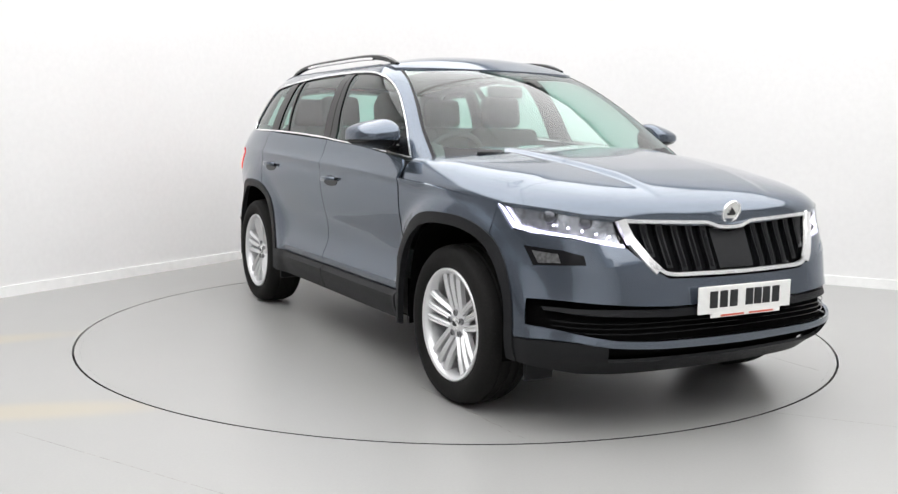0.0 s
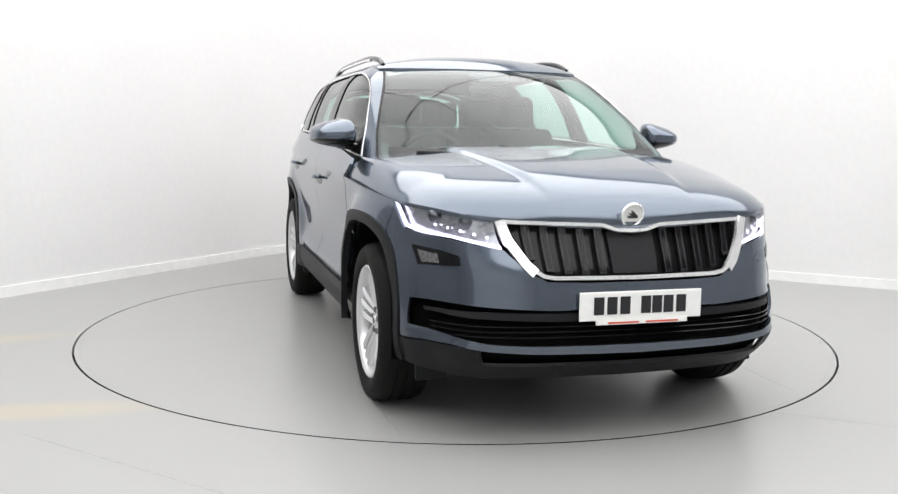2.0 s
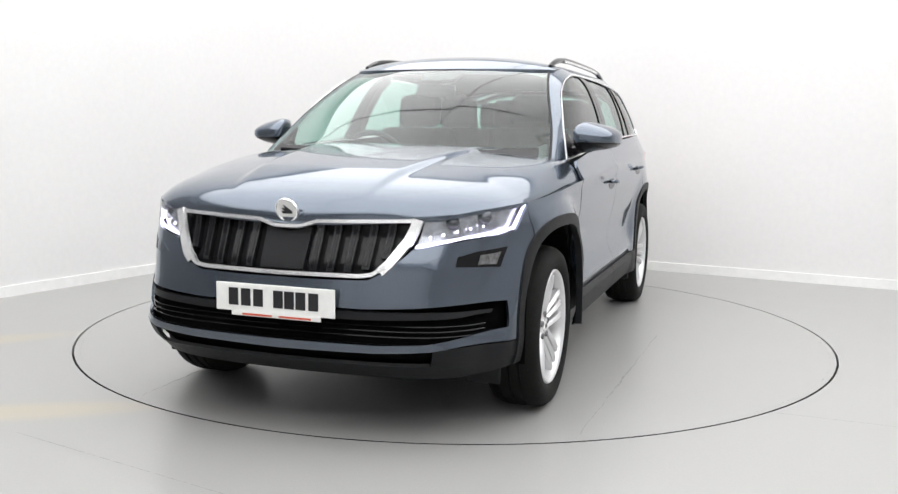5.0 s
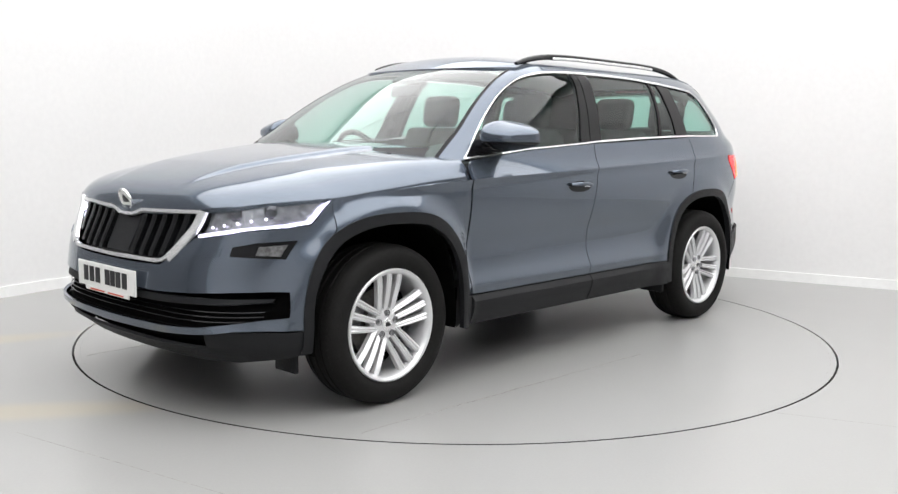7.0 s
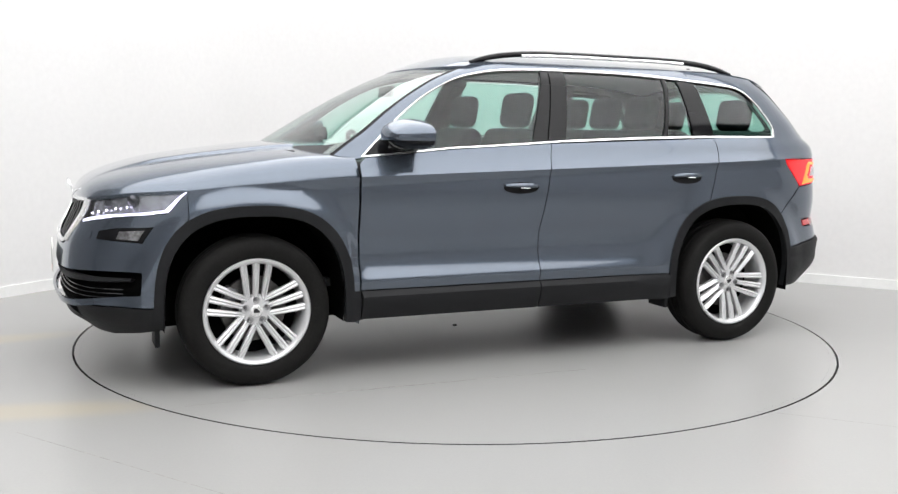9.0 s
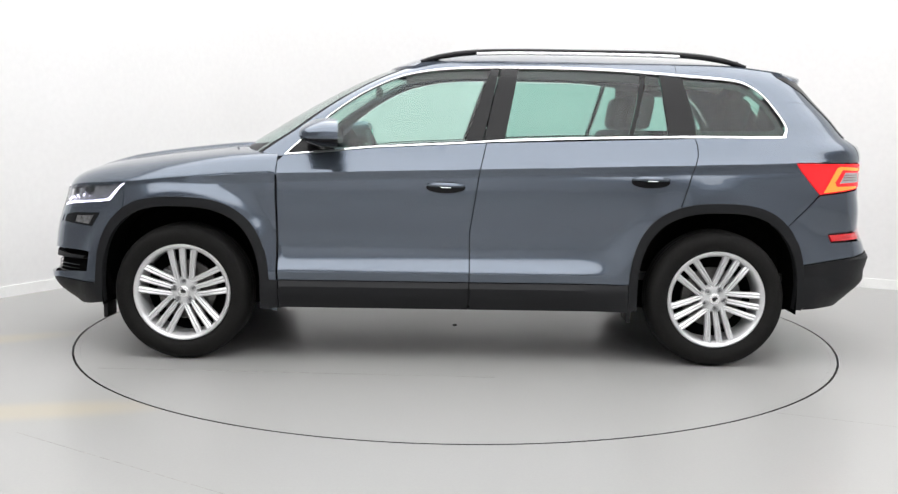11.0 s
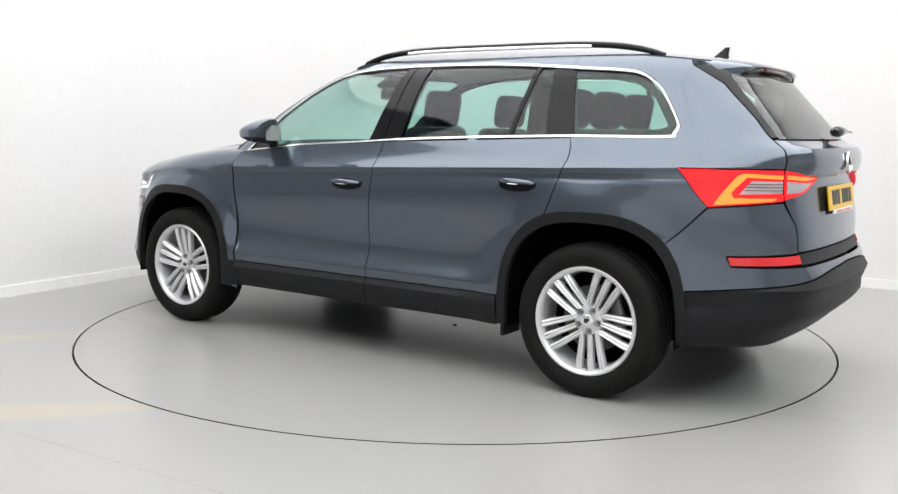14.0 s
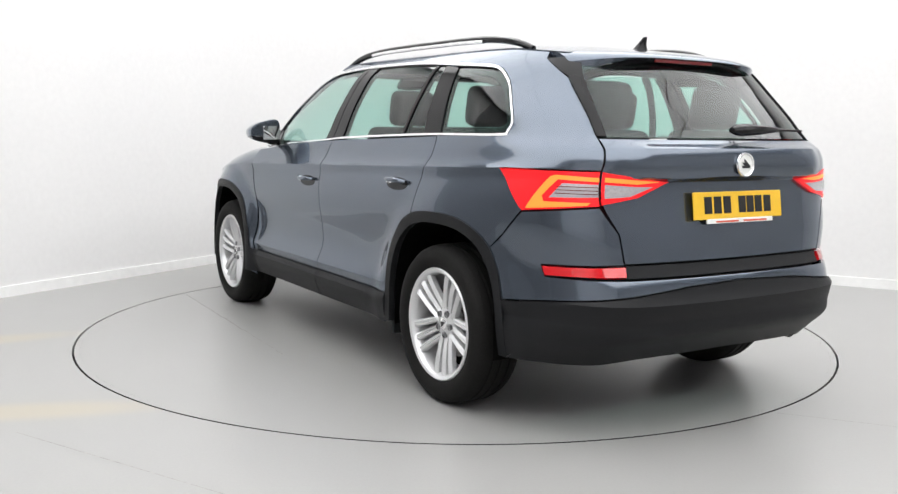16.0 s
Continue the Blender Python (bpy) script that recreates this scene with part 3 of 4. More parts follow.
        bm = join(cant, skin_bm(U, o, side=s, gap=0))
        bmesh.ops.remove_doubles(bm, verts=bm.verts, dist=.002)
        part("roof_pillar", bm, PAINT, car)
        # side glass and black pillars
        g = curve([U.x(.845, 1.092), U.x(.735, 1.193), U.x(.60, 1.308), U.x(.45, 1.411), U.x(.302, 1.481), U.x(.19, 1.511), U.x(.08, 1.530), U.x(-.20, 1.546)]) + [U.x(-.20, 1.50), U.x(-.085, 1.163), U.x(.4, 1.135)]
        pane(skin_bm(U, g, out=-.010, thick=.004, gap=0, side=s), GLASS, door, "green tinted side window")
        g = [R.x(-.27, 1.176), R.x(-.345, 1.544), R.x(-.8, 1.54), R.x(-1.0, 1.527), R.x(-.92, 1.198)]
        pane(skin_bm(R, g, out=-.010, thick=.004, gap=0, side=s), PRIVACY, rdoor, "dark green tinted side window")
        g = [R.x(-.94, 1.198), R.x(-1.02, 1.525), R.x(-1.10, 1.518), R.x(-1.145, 1.203)]
        pane(skin_bm(R, g, out=-.010, thick=.004, gap=0, side=s), PRIVACY, rdoor, "dark green tinted side window")
        g = [R.x(-1.26, 1.206), R.x(-1.185, 1.508)] + curve([R.x(-1.44, 1.497), R.x(-1.53, 1.481), R.x(-1.60, 1.443), R.x(-1.655, 1.395), R.x(-1.725, 1.295), R.x(-1.748, 1.25), R.x(-1.736, 1.220), R.x(-1.695, 1.206)])
        pane(skin_bm(R, g, out=-.010, thick=.004, gap=0, side=s), PRIVACY, car, "dark green tinted rear quarter window")
        for g in ([R.x(-.075, 1.162), R.x(-.165, 1.168), R.x(-.255, 1.55), R.x(-.21, 1.55)], [R.x(-.172, 1.168), R.x(-.28, 1.175), R.x(-.355, 1.55), R.x(-.262, 1.55)], [R.x(-.918, 1.196), R.x(-.942, 1.197), R.x(-1.022, 1.532), R.x(-.998, 1.532)],
                  [R.x(-1.13, 1.203), R.x(-1.275, 1.207), R.x(-1.215, 1.506), R.x(-1.095, 1.522)]):
            part("pillar_trim", skin_bm(R, g, out=-.004, thick=.03, gap=0, side=s), GLOSS, car, "gloss black window pillar")
        # Black strip added inside the glass in place of the cabin's dark pillar trim.
        edge = [R.x(-1.27, 1.212), R.x(-1.20, 1.500), R.x(-1.42, 1.490), R.x(-1.52, 1.472), R.x(-1.585, 1.435), R.x(-1.64, 1.388), R.x(-1.708, 1.292), R.x(-1.730, 1.25), R.x(-1.718, 1.226), R.x(-1.68, 1.214)]
        part("window_frit", strip_bm(R, dense(edge), .05, -.018, .002, s, closed=True, step=1), GLOSS, car, "black border inside the quarter window, standing for cabin trim")
        # bright window surround
        a = strip_bm(U, curve([U.x(-.25, 1.552), U.x(-.08, 1.547), U.x(.074, 1.536), U.x(.19, 1.517), U.x(.302, 1.486), U.x(.45, 1.416), U.x(.607, 1.311), U.x(.74, 1.196), U.x(.86, 1.084)], 4) + line([U.x(.85, 1.084), U.x(.4, 1.128), U.x(-.25, 1.166)]), .0095, -.002, .005, s, step=1)
        b = strip_bm(R, curve([R.x(-.25, 1.552), R.x(-.5, 1.553), R.x(-.8, 1.547), R.x(-1.19, 1.521), R.x(-1.445, 1.502), R.x(-1.535, 1.486), R.x(-1.605, 1.448), R.x(-1.66, 1.398), R.x(-1.73, 1.298), R.x(-1.753, 1.25), R.x(-1.741, 1.217), R.x(-1.698, 1.202), R.x(-1.25, 1.199), R.x(-.75, 1.186), R.x(-.25, 1.166)], 6), .0118, -.002, .005, s, step=1)
        part("window_trim", join(a, b), CHROME, car, "bright chrome window surround")


def clad_relief(p, z):
    return .010 * max(0, min(1, (.418 - z) / .012)) * max(0, min(1, (z - .30) / .07))


def pane(bm, mat, parent, label):
    ob = part("window_pane", bm, mat, parent, label)
    ob.visible_shadow = False
    return ob


def handle(skin, x, z, s, door):
    p, z = skin.x(x, z)
    pts = [skin.at(p + d * skin.sign, z + .004 * math.sin((d + .1) * 8)) + skin.normal(p, z) * (.010 + .026 * (1 - (abs(d) / .092) ** 4)) for d in np.linspace(-.092, .092, 15)]
    k = np.array([1, s, 1])
    ob = part("door_handle", tube_bm([q * k for q in pts], lambda t: .009 + .004 * math.sin(math.pi * t), 10, 1.0), PAINT, door)
    c = skin.at(p, z - .006)
    # A flat black oval on the door stands for the shade of the recess.
    cup = [(p + .102 * math.cos(a), z - .010 + .030 * math.sin(a)) for a in np.linspace(0, 2 * math.pi, 20)[:-1]]
    part("handle_recess", skin_bm(skin, cup, out=.0015, thick=.004, gap=0, side=s, step=.02), GLOSS, door, "flat black oval drawn as the finger recess's shade")
    chrome = [q * k + np.array([0, s * .012, -.012]) for q in pts[5:10]]
    part("handle_strip", tube_bm(chrome, .0018, 6), CHROME, ob)


def hood():
    """The bonnet, with a raised middle that two creases bound."""
    top = prof((1.0, 1.130), (1.14, 1.126), (1.4, 1.100), (1.66, 1.066), (1.9, 1.022), (2.05, .978), (2.11, .945), (2.145, .905), (2.165, .855))
    edge = prof((.9, .992), (1.1, .983), (1.3, .969), (1.5, .952), (1.69, .932), (1.95, .914), (2.08, .890), (2.13, .876), (2.17, .853))
    bm = bmesh.new()
    xs = np.concatenate([np.linspace(.90, 1.9, 41), 1.9 + .263 * np.sin(np.linspace(0, math.pi / 2, 36)[1:])])
    vs = np.linspace(-1, 1, 141)
    rows = []
    for x in xs:
        ze = float(edge(x))
        ye = max(.012, float(side_y(x, ze))) - .005
        row = []
        for v in vs:
            y = v * ye
            a = abs(v)
            q = min(1, max(0, (x - .9) / .8))
            z = ze + (float(top(max(x, 1.0))) - ze) * (1 - (.38 + .17 * q) * a ** 2.8 - (.62 - .17 * q) * a ** (26 - 15 * q))
            c = .30 + .16 * (2.15 - x) / 1.2          # the crease runs out towards the screen
            rise = .017 * min(1, max(0, (2.10 - x) / .30))
            z += rise / (1 + math.exp((abs(y) - c) / .007))
            row.append(bm.verts.new((x, y, z)))
        rows.append(row)
    for a, b in zip(rows, rows[1:]):
        for j in range(len(vs) - 1):
            bm.faces.new((a[j], b[j], b[j + 1], a[j + 1]))
    # close the front lip and turn the edge down
    edges = [e for e in bm.edges if len(e.link_faces) == 1]
    r = bmesh.ops.extrude_edge_only(bm, edges=edges)
    for v in r["geom"]:
        if isinstance(v, bmesh.types.BMVert):
            v.co.z -= .016
            v.co.x -= .006
    bmesh.ops.recalc_face_normals(bm, faces=bm.faces)
    part("bonnet", bm, PAINT, car, angle=50)
    # cowl between bonnet and screen
    bm = bmesh.new()
    rows = []
    for y in np.linspace(-.80, .80, 33):
        x1 = float(nose_x(y, 1.085, True))
        rows.append([bm.verts.new((x1 + .16, y, 1.035)), bm.verts.new((x1 + .06, y, 1.055)), bm.verts.new((x1 - .02, y, 1.092))])
    for a, b in zip(rows, rows[1:]):
        for j in range(2):
            bm.faces.new((a[j], b[j], b[j + 1], a[j + 1]))
    part("cowl", bm, CLAD, car, "black plastic scuttle panel")
    for s, y0 in ((1, .62), (1, -.05)):
        pts = [(float(nose_x(y0 - .56 * t, 1.10 + .012 * t, True)) + .02, y0 - .56 * t, 1.10 + .012 * t) for t in np.linspace(0, 1, 10)]
        part("wiper", tube_bm(pts, .008, 6), GLOSS, car, "black windscreen wiper")


def roof():
    zc = prof((-2.0, 1.525), (-1.9, 1.545), (-1.6, 1.598), (-1.0, 1.644), (-.4, 1.655), (0, 1.648), (.2, 1.630), (.40, 1.58))
    bm = bmesh.new()
    ys = np.linspace(-.60, .60, 41)
    rows = []
    for u in np.linspace(0, 1, 61):
        row = []
        for v in ys / .60:
            x0 = float(nose_x(v * .588, 1.55, True)) - .004
            x = x0 + (-1.80 - x0) * u
            z = float(zc(x))
            ze = float(np.interp(x, (-1.8, -1.72, -1.5, -1.3), (1.544, 1.553, 1.576, 1.580)))
            y = v * (min(.60, float(side_y(x, ze)) + .002) if x < -1.2 else .60)
            z -= (z - min(ze, z - .012)) * abs(v) ** 2.4
            z = -math.log(math.exp(-90 * z) + math.exp(-90 * (1.556 + .42 * (x0 - x)))) / 90 + .004
            row.append(bm.verts.new((x, y, z)))
        rows.append(row)
    for a, b in zip(rows, rows[1:]):
        for j in range(len(ys) - 1):
            bm.faces.new((a[j], a[j + 1], b[j + 1], b[j]))
    r = bmesh.ops.extrude_edge_only(bm, edges=[e for e in bm.edges if len(e.link_faces) == 1])
    for v in r["geom"]:
        if isinstance(v, bmesh.types.BMVert):
            v.co.z -= .030
            v.co.y *= .992
    bmesh.ops.recalc_face_normals(bm, faces=bm.faces)
    part("roof_panel", bm, PAINT, car)
    # headlining under it
    bm = bmesh.new()
    rows = []
    for x in np.linspace(.30, -1.75, 25):
        rows.append([bm.verts.new((x, y, float(zc(x)) - .045 - .05 * abs(y / .56) ** 3)) for y in np.linspace(-.56, .56, 17)])
    for a, b in zip(rows, rows[1:]):
        for j in range(16):
            bm.faces.new((a[j], a[j + 1], b[j + 1], b[j]))
    part("headlining", bm, LINER, car, "pale grey cloth headlining")
    for s in (1, -1):
        pts = []
        for t in np.linspace(0, 1, 30):
            x = .17 - 1.76 * t
            lift = .060 * (1 - abs(2 * t - 1) ** 5)
            base = float(zc(x)) - (float(zc(x)) - 1.577) * .82
            pts.append((x, s * (.565 - .02 * t), base - .006 + lift))
        part("roof_rail", tube_bm(pts, lambda t: .018 * (.75 + .25 * min(1, 12 * t, 12 * (1 - t))), 10, .9), GLOSS, car, "black roof rail with a silver inlay")
        part("rail_inlay", tube_bm([(x, y + s * .013, z - .010) for x, y, z in pts[5:24]], .010, 8), CHROME, car.children[-1], "satin silver inlay")
    bm = bmesh.new()
    base = [bm.verts.new((-1.66 + .055 * math.cos(a), .022 * math.sin(a), 1.585)) for a in np.linspace(0, 2 * math.pi, 17)[:-1]]
    mid = [bm.verts.new((-1.675 + .032 * math.cos(a), .012 * math.sin(a), 1.612)) for a in np.linspace(0, 2 * math.pi, 17)[:-1]]
    tip = [bm.verts.new((-1.70 + .012 * math.cos(a), .004 * math.sin(a), 1.648)) for a in np.linspace(0, 2 * math.pi, 17)[:-1]]
    for a, b in ((base, mid), (mid, tip)):
        for i in range(16):
            bm.faces.new((a[i], a[(i + 1) % 16], b[(i + 1) % 16], b[i]))
    bm.faces.new(tip)
    part("roof_aerial", bm, GLOSS, car, "black shark-fin aerial", smooth="fix")


def screens():
    ze = np.linspace(1.068, 1.548, 25)
    half = prof((1.06, .778), (1.15, .752), (1.25, .717), (1.35, .672), (1.45, .622), (1.548, .572))
    bm = bmesh.new()
    rows = []
    for z in ze:
        ye = float(half(z))
        xe, x0 = float(nose_x(ye, z, True)) + .002, float(SCREEN(z))
        rows.append([bm.verts.new((x0 + (xe - x0) * abs(v) ** 2.2, v * ye, z + .006 * (1 - v * v) * (z - 1.068))) for v in np.linspace(-1, 1, 33)])
    for a, b in zip(rows, rows[1:]):
        for j in range(32):
            bm.faces.new((a[j], a[j + 1], b[j + 1], b[j]))
    pane(bm, GLASS, car, "large green tinted windscreen").name = "windscreen"
    for s in (1, -1):
        edge = [U.y(float(half(z)) + .004, z) for z in np.linspace(1.07, 1.545, 20)]
        part("windscreen_seal", strip_bm(U, edge, .022, -.001, .003, s, step=1), CLAD, car, "black rubber windscreen seal")
    # black band round the windscreen's foot and the sensor patch behind the mirror
    band = [U.y(0, 1.06), U.y(.775, 1.06), U.y(.742, 1.17), U.y(.70, 1.148), U.y(.4, 1.138), U.y(0, 1.136)]
    part("screen_band", skin_bm(U, band, out=-.014, thick=0, both=True, gap=0), TRIM, car, "black printed band at the windscreen's foot")
    patch = [U.y(0, 1.50), U.y(.09, 1.505), U.y(.12, 1.553), U.y(0, 1.555)]
    part("sensor_cover", skin_bm(U, patch, out=-.012, thick=0.02, both=True, gap=0), TRIM, car, "dark sensor cover behind the windscreen")
    part("rear_view_mirror", put(box_bm(-.012, .012, -.115, .115, -.032, .032, .012), pose(.44, -.02, 1.435, 0, -8, 0)), TRIM, car, "black rear-view mirror")
    o = [R.y(0, 1.20), R.y(.60, 1.20), R.y(.615, 1.21), R.y(.60, 1.30), R.y(.575, 1.42), R.y(.54, 1.49), R.y(0, 1.51)]
    pane(skin_bm(R, o, out=-.004, thick=.004, both=True, gap=.002), PRIVACY, car, "dark green tinted rear window").name = "rear_window"
    for s in (1, -1):
        o = [R.y(.590, 1.203), R.y(.622, 1.203), R.y(.610, 1.274), R.y(.601, 1.355), R.y(.586, 1.438), R.x(-1.748, 1.521), R.y(.50, 1.521), R.y(.535, 1.45), R.y(.565, 1.33)]
        part("rear_window_band", skin_bm(R, o, out=.003, thick=.012, gap=0, side=s), GLOSS, car, "gloss black side blade of the rear window")


def gate_relief(p, z):
    """The upper panel stands out over a recess between the lamps."""
    sm = lambda t: max(0, min(1, t)) ** 2 * (3 - 2 * max(0, min(1, t)))
    mid = sm((.60 - p) / .12)
    return mid * (.016 * sm((z - 1.036) / .012) * sm((1.172 - z) / .014) - .014 * sm((1.036 - z) / .012) * sm((z - .92) / .11))


def tail():
    o = [R.y(0, 1.193), R.y(.622, 1.195), R.y(.656, 1.07), R.y(.655, .95), R.y(.595, .83), R.y(.571, .715), R.y(0, .715)]
    gate = part("tailgate", skin_bm(R, o, both=True, step=.014, relief=gate_relief), PAINT, car)
    o = [R.x(-1.925, .905), R.y(.660, .932), R.y(.597, .83), R.y(.573, .712), R.x(-2.0, .70), R.x(-2.02, .655), R.y(.575, .655), R.y(0, .655), R.y(0, .632), R.y(.31, .620), R.y(.70, .578), R.x(-1.846, .542)] + arc(R, -1.396, .356, ARCH, 157, 133, 8)
    part("rear_bumper", skin_bm(R, o, both=True, step=.025), PAINT, car)
    o = [R.y(0, .662), R.y(.57, .662), R.y(.565, .71), R.y(0, .71)]
    part("tailgate_strip", skin_bm(R, o, both=True, out=-.006), CLAD, gate, "black ribbed plastic strip")
    o = [R.y(0, .630), R.y(.31, .618), R.y(.70, .576), R.x(-1.846, .540)] + arc(R, -1.396, .356, ARCH, 158, 187, 8) + [R.x(-1.848, .30), R.y(.60, .30), R.y(.45, .315), R.y(0, .325)]
    part("bumper_skirt", skin_bm(R, o, both=True, step=.0235, out=.004, relief=lambda p, z: .012 * math.exp(-((z - .555) / .02) ** 2) - .012 * math.exp(-((z - .48) / .03) ** 2)), CLAD, car, "black grained plastic bumper skirt")
    bm = tube_bm([(-1.98 - .19 * t, -.52, .345 - .012 * t) for t in np.linspace(0, 1, 6)], .035, 16)
    part("exhaust", bm, GLOSS, car, "dark exhaust pipe end")
    for s in (1, -1):
        o = [R.x(-1.79, 1.071), R.x(-1.925, .908), R.y(.659, .936), R.y(.659, 1.07)]
        lamp_ob = part("tail_light", skin_bm(R, o, side=s, out=.004, thick=.03), REDGLOW, car, "red tail light with a lit orange light guide")
        k = dict(side=s, gap=0, step=.02)
        o = [R.x(-1.945, .919), R.y(.70, .940), R.y(.69, .950), R.x(-2.02, .950), R.x(-2.01, .972), R.x(-2.062, 1.036), R.y(.663, 1.030), R.y(.663, 1.046), R.x(-2.05, 1.053), R.x(-2.03, 1.046)]
        part("light_guide", skin_bm(R, o, out=.006, thick=.002, **k), AMBERGLOW, lamp_ob, "lit orange C-shaped light guide")
        o = [R.x(-2.04, .966), R.y(.665, .972), R.y(.665, 1.020), R.x(-2.08, 1.022)]
        part("reversing_lens", skin_bm(R, o, out=.006, thick=.002, **k), CLEARTAIL, lamp_ob, "clear ribbed reversing lens")
        for zz in (.983, .996, 1.009):
            part("lens_rib", strip_bm(R, line([R.x(-2.06, zz), R.y(.668, zz)]), .003, .007, .002, s, step=1), DARKRED, lamp_ob)
        o = [R.y(.654, 1.07), R.y(.654, .940), R.y(.515, .967), R.y(.372, 1.03)]
        inner = part("tail_light", skin_bm(R, o, side=s, out=.005, thick=.02), REDGLOW, gate, "red inner tail light on the tailgate")
        o = [R.y(.645, 1.048), R.y(.645, 1.030), R.y(.52, 1.022), R.y(.42, 1.03)]
        part("light_guide", skin_bm(R, o, out=.007, thick=.002, **k), AMBERGLOW, inner)
        o = [R.y(.645, 1.02), R.y(.645, .968), R.y(.55, .974), R.y(.45, 1.012), R.y(.52, 1.012)]
        part("reversing_lens", skin_bm(R, o, out=.007, thick=.002, **k), CLEARTAIL, inner, "clear ribbed reversing lens")
        o = [R.x(-2.003, .697), R.x(-2.02, .658), R.y(.572, .664), R.y(.568, .706)]
        part("reflector", skin_bm(R, o, side=s, out=.003, thick=.02), REDLENS, car, "long red rear reflector")
    # roof spoiler: painted blade with a dark underside and side cheeks
    def blade(pairs, mat, label, half, parent):
        bm = bmesh.new()
        rows = []
        for y in np.linspace(-half, half, 41):
            a = abs(y / half)
            rows.append([bm.verts.new((-1.745 + (x + 1.745) * (1 - .55 * a ** 6), y, z - .030 * a ** 3 - (.05 * a ** 4 if z < 1.53 else 0))) for x, z in pairs])
        for p, q in zip(rows, rows[1:]):
            for j in range(len(pairs) - 1):
                bm.faces.new((p[j], q[j], q[j + 1], p[j + 1]))
        bm.faces.new(rows[0]), bm.faces.new(rows[-1][::-1])
        return part("roof_spoiler" if parent is car else "spoiler_underside", bm, mat, parent, label, smooth="fix", angle=45)
    sp = blade(((-1.75, 1.575), (-1.79, 1.578), (-1.88, 1.561), (-1.950, 1.541), (-1.956, 1.533), (-1.945, 1.527), (-1.80, 1.52)), PAINT, "", .55, car)
    blade(((-1.80, 1.522), (-1.944, 1.528), (-1.938, 1.515), (-1.90, 1.488), (-1.86, 1.48), (-1.80, 1.49)), GLOSS, "gloss black spoiler underside", .50, sp)
    part("brake_light", box_bm(-1.949, -1.930, -.17, .17, 1.514, 1.528, .003), DARKRED, sp, "slim red high brake light")
    # wiper
    part("rear_wiper", join(tube_bm([(-2.236 + .02 * t, .01 - .46 * t, 1.234 + .004 * math.sin(3 * t)) for t in np.linspace(0, 1, 14)], lambda t: (.007 + .030 * (1 - min(1, t / .66)) ** .5) * min(1, .4 + 6 * t), 10, .8)), GLOSS, gate, "black rear wiper")


def badge(m, parent, mat_in):
    """A round badge: bright ring, pale disc and a plain dark wing shape."""
    m = m @ Matrix.Scale(1.13, 4)
    ring = lathe_bm([(.036, 0), (.036, .005), (.039, .008), (.043, .007), (.044, .003), (.044, 0)], "Y", 40)
    b = part("badge", put(ring, m), CHROME, parent, "round chrome badge")
    part("badge_disc", put(lathe_bm([(.0005, .003), (.036, .003)], "Y", 32), m), mat_in, b)
    shape = [(.85 * a, .85 * b) for a, b in [(-.024, -.014), (.018, -.014), (.024, -.004), (.006, -.004), (.022, .010), (.004, .006), (.010, .024), (-.006, .012), (-.014, .004), (-.026, -.004)]]
    part("badge_shape", put(plate_bm(shape, .003), m @ pose(0, .007, 0)), INK, b)


def number_plate(name, m, mat, label):
    """A plate of 520 x 111 mm with seven dark bars for its characters and a dealer's strip below."""
    pl = part(name, put(box_bm(-.26, .26, -.004, .004, -.0555, .0555, .003), m), mat, car, label, smooth=False)
    for x in (-.17, -.115, -.066, -.018, .07, .125, .18):
        part("character_bar", put(box_bm(x - .021, x + .021, .0045, .006, -.032, .036), m), INK, pl, smooth=False)
    part("dealer_strip", put(box_bm(-.20, .19, -.003, .005, -.073, -.0535, .002), m), PLATE_W, pl, smooth=False)
    part("strip_print", join(put(box_bm(-.16, -.02, .0052, .006, -.069, -.062), m), put(box_bm(.01, .14, .0052, .006, -.069, -.062), m)), INK_RED, pl, smooth=False)


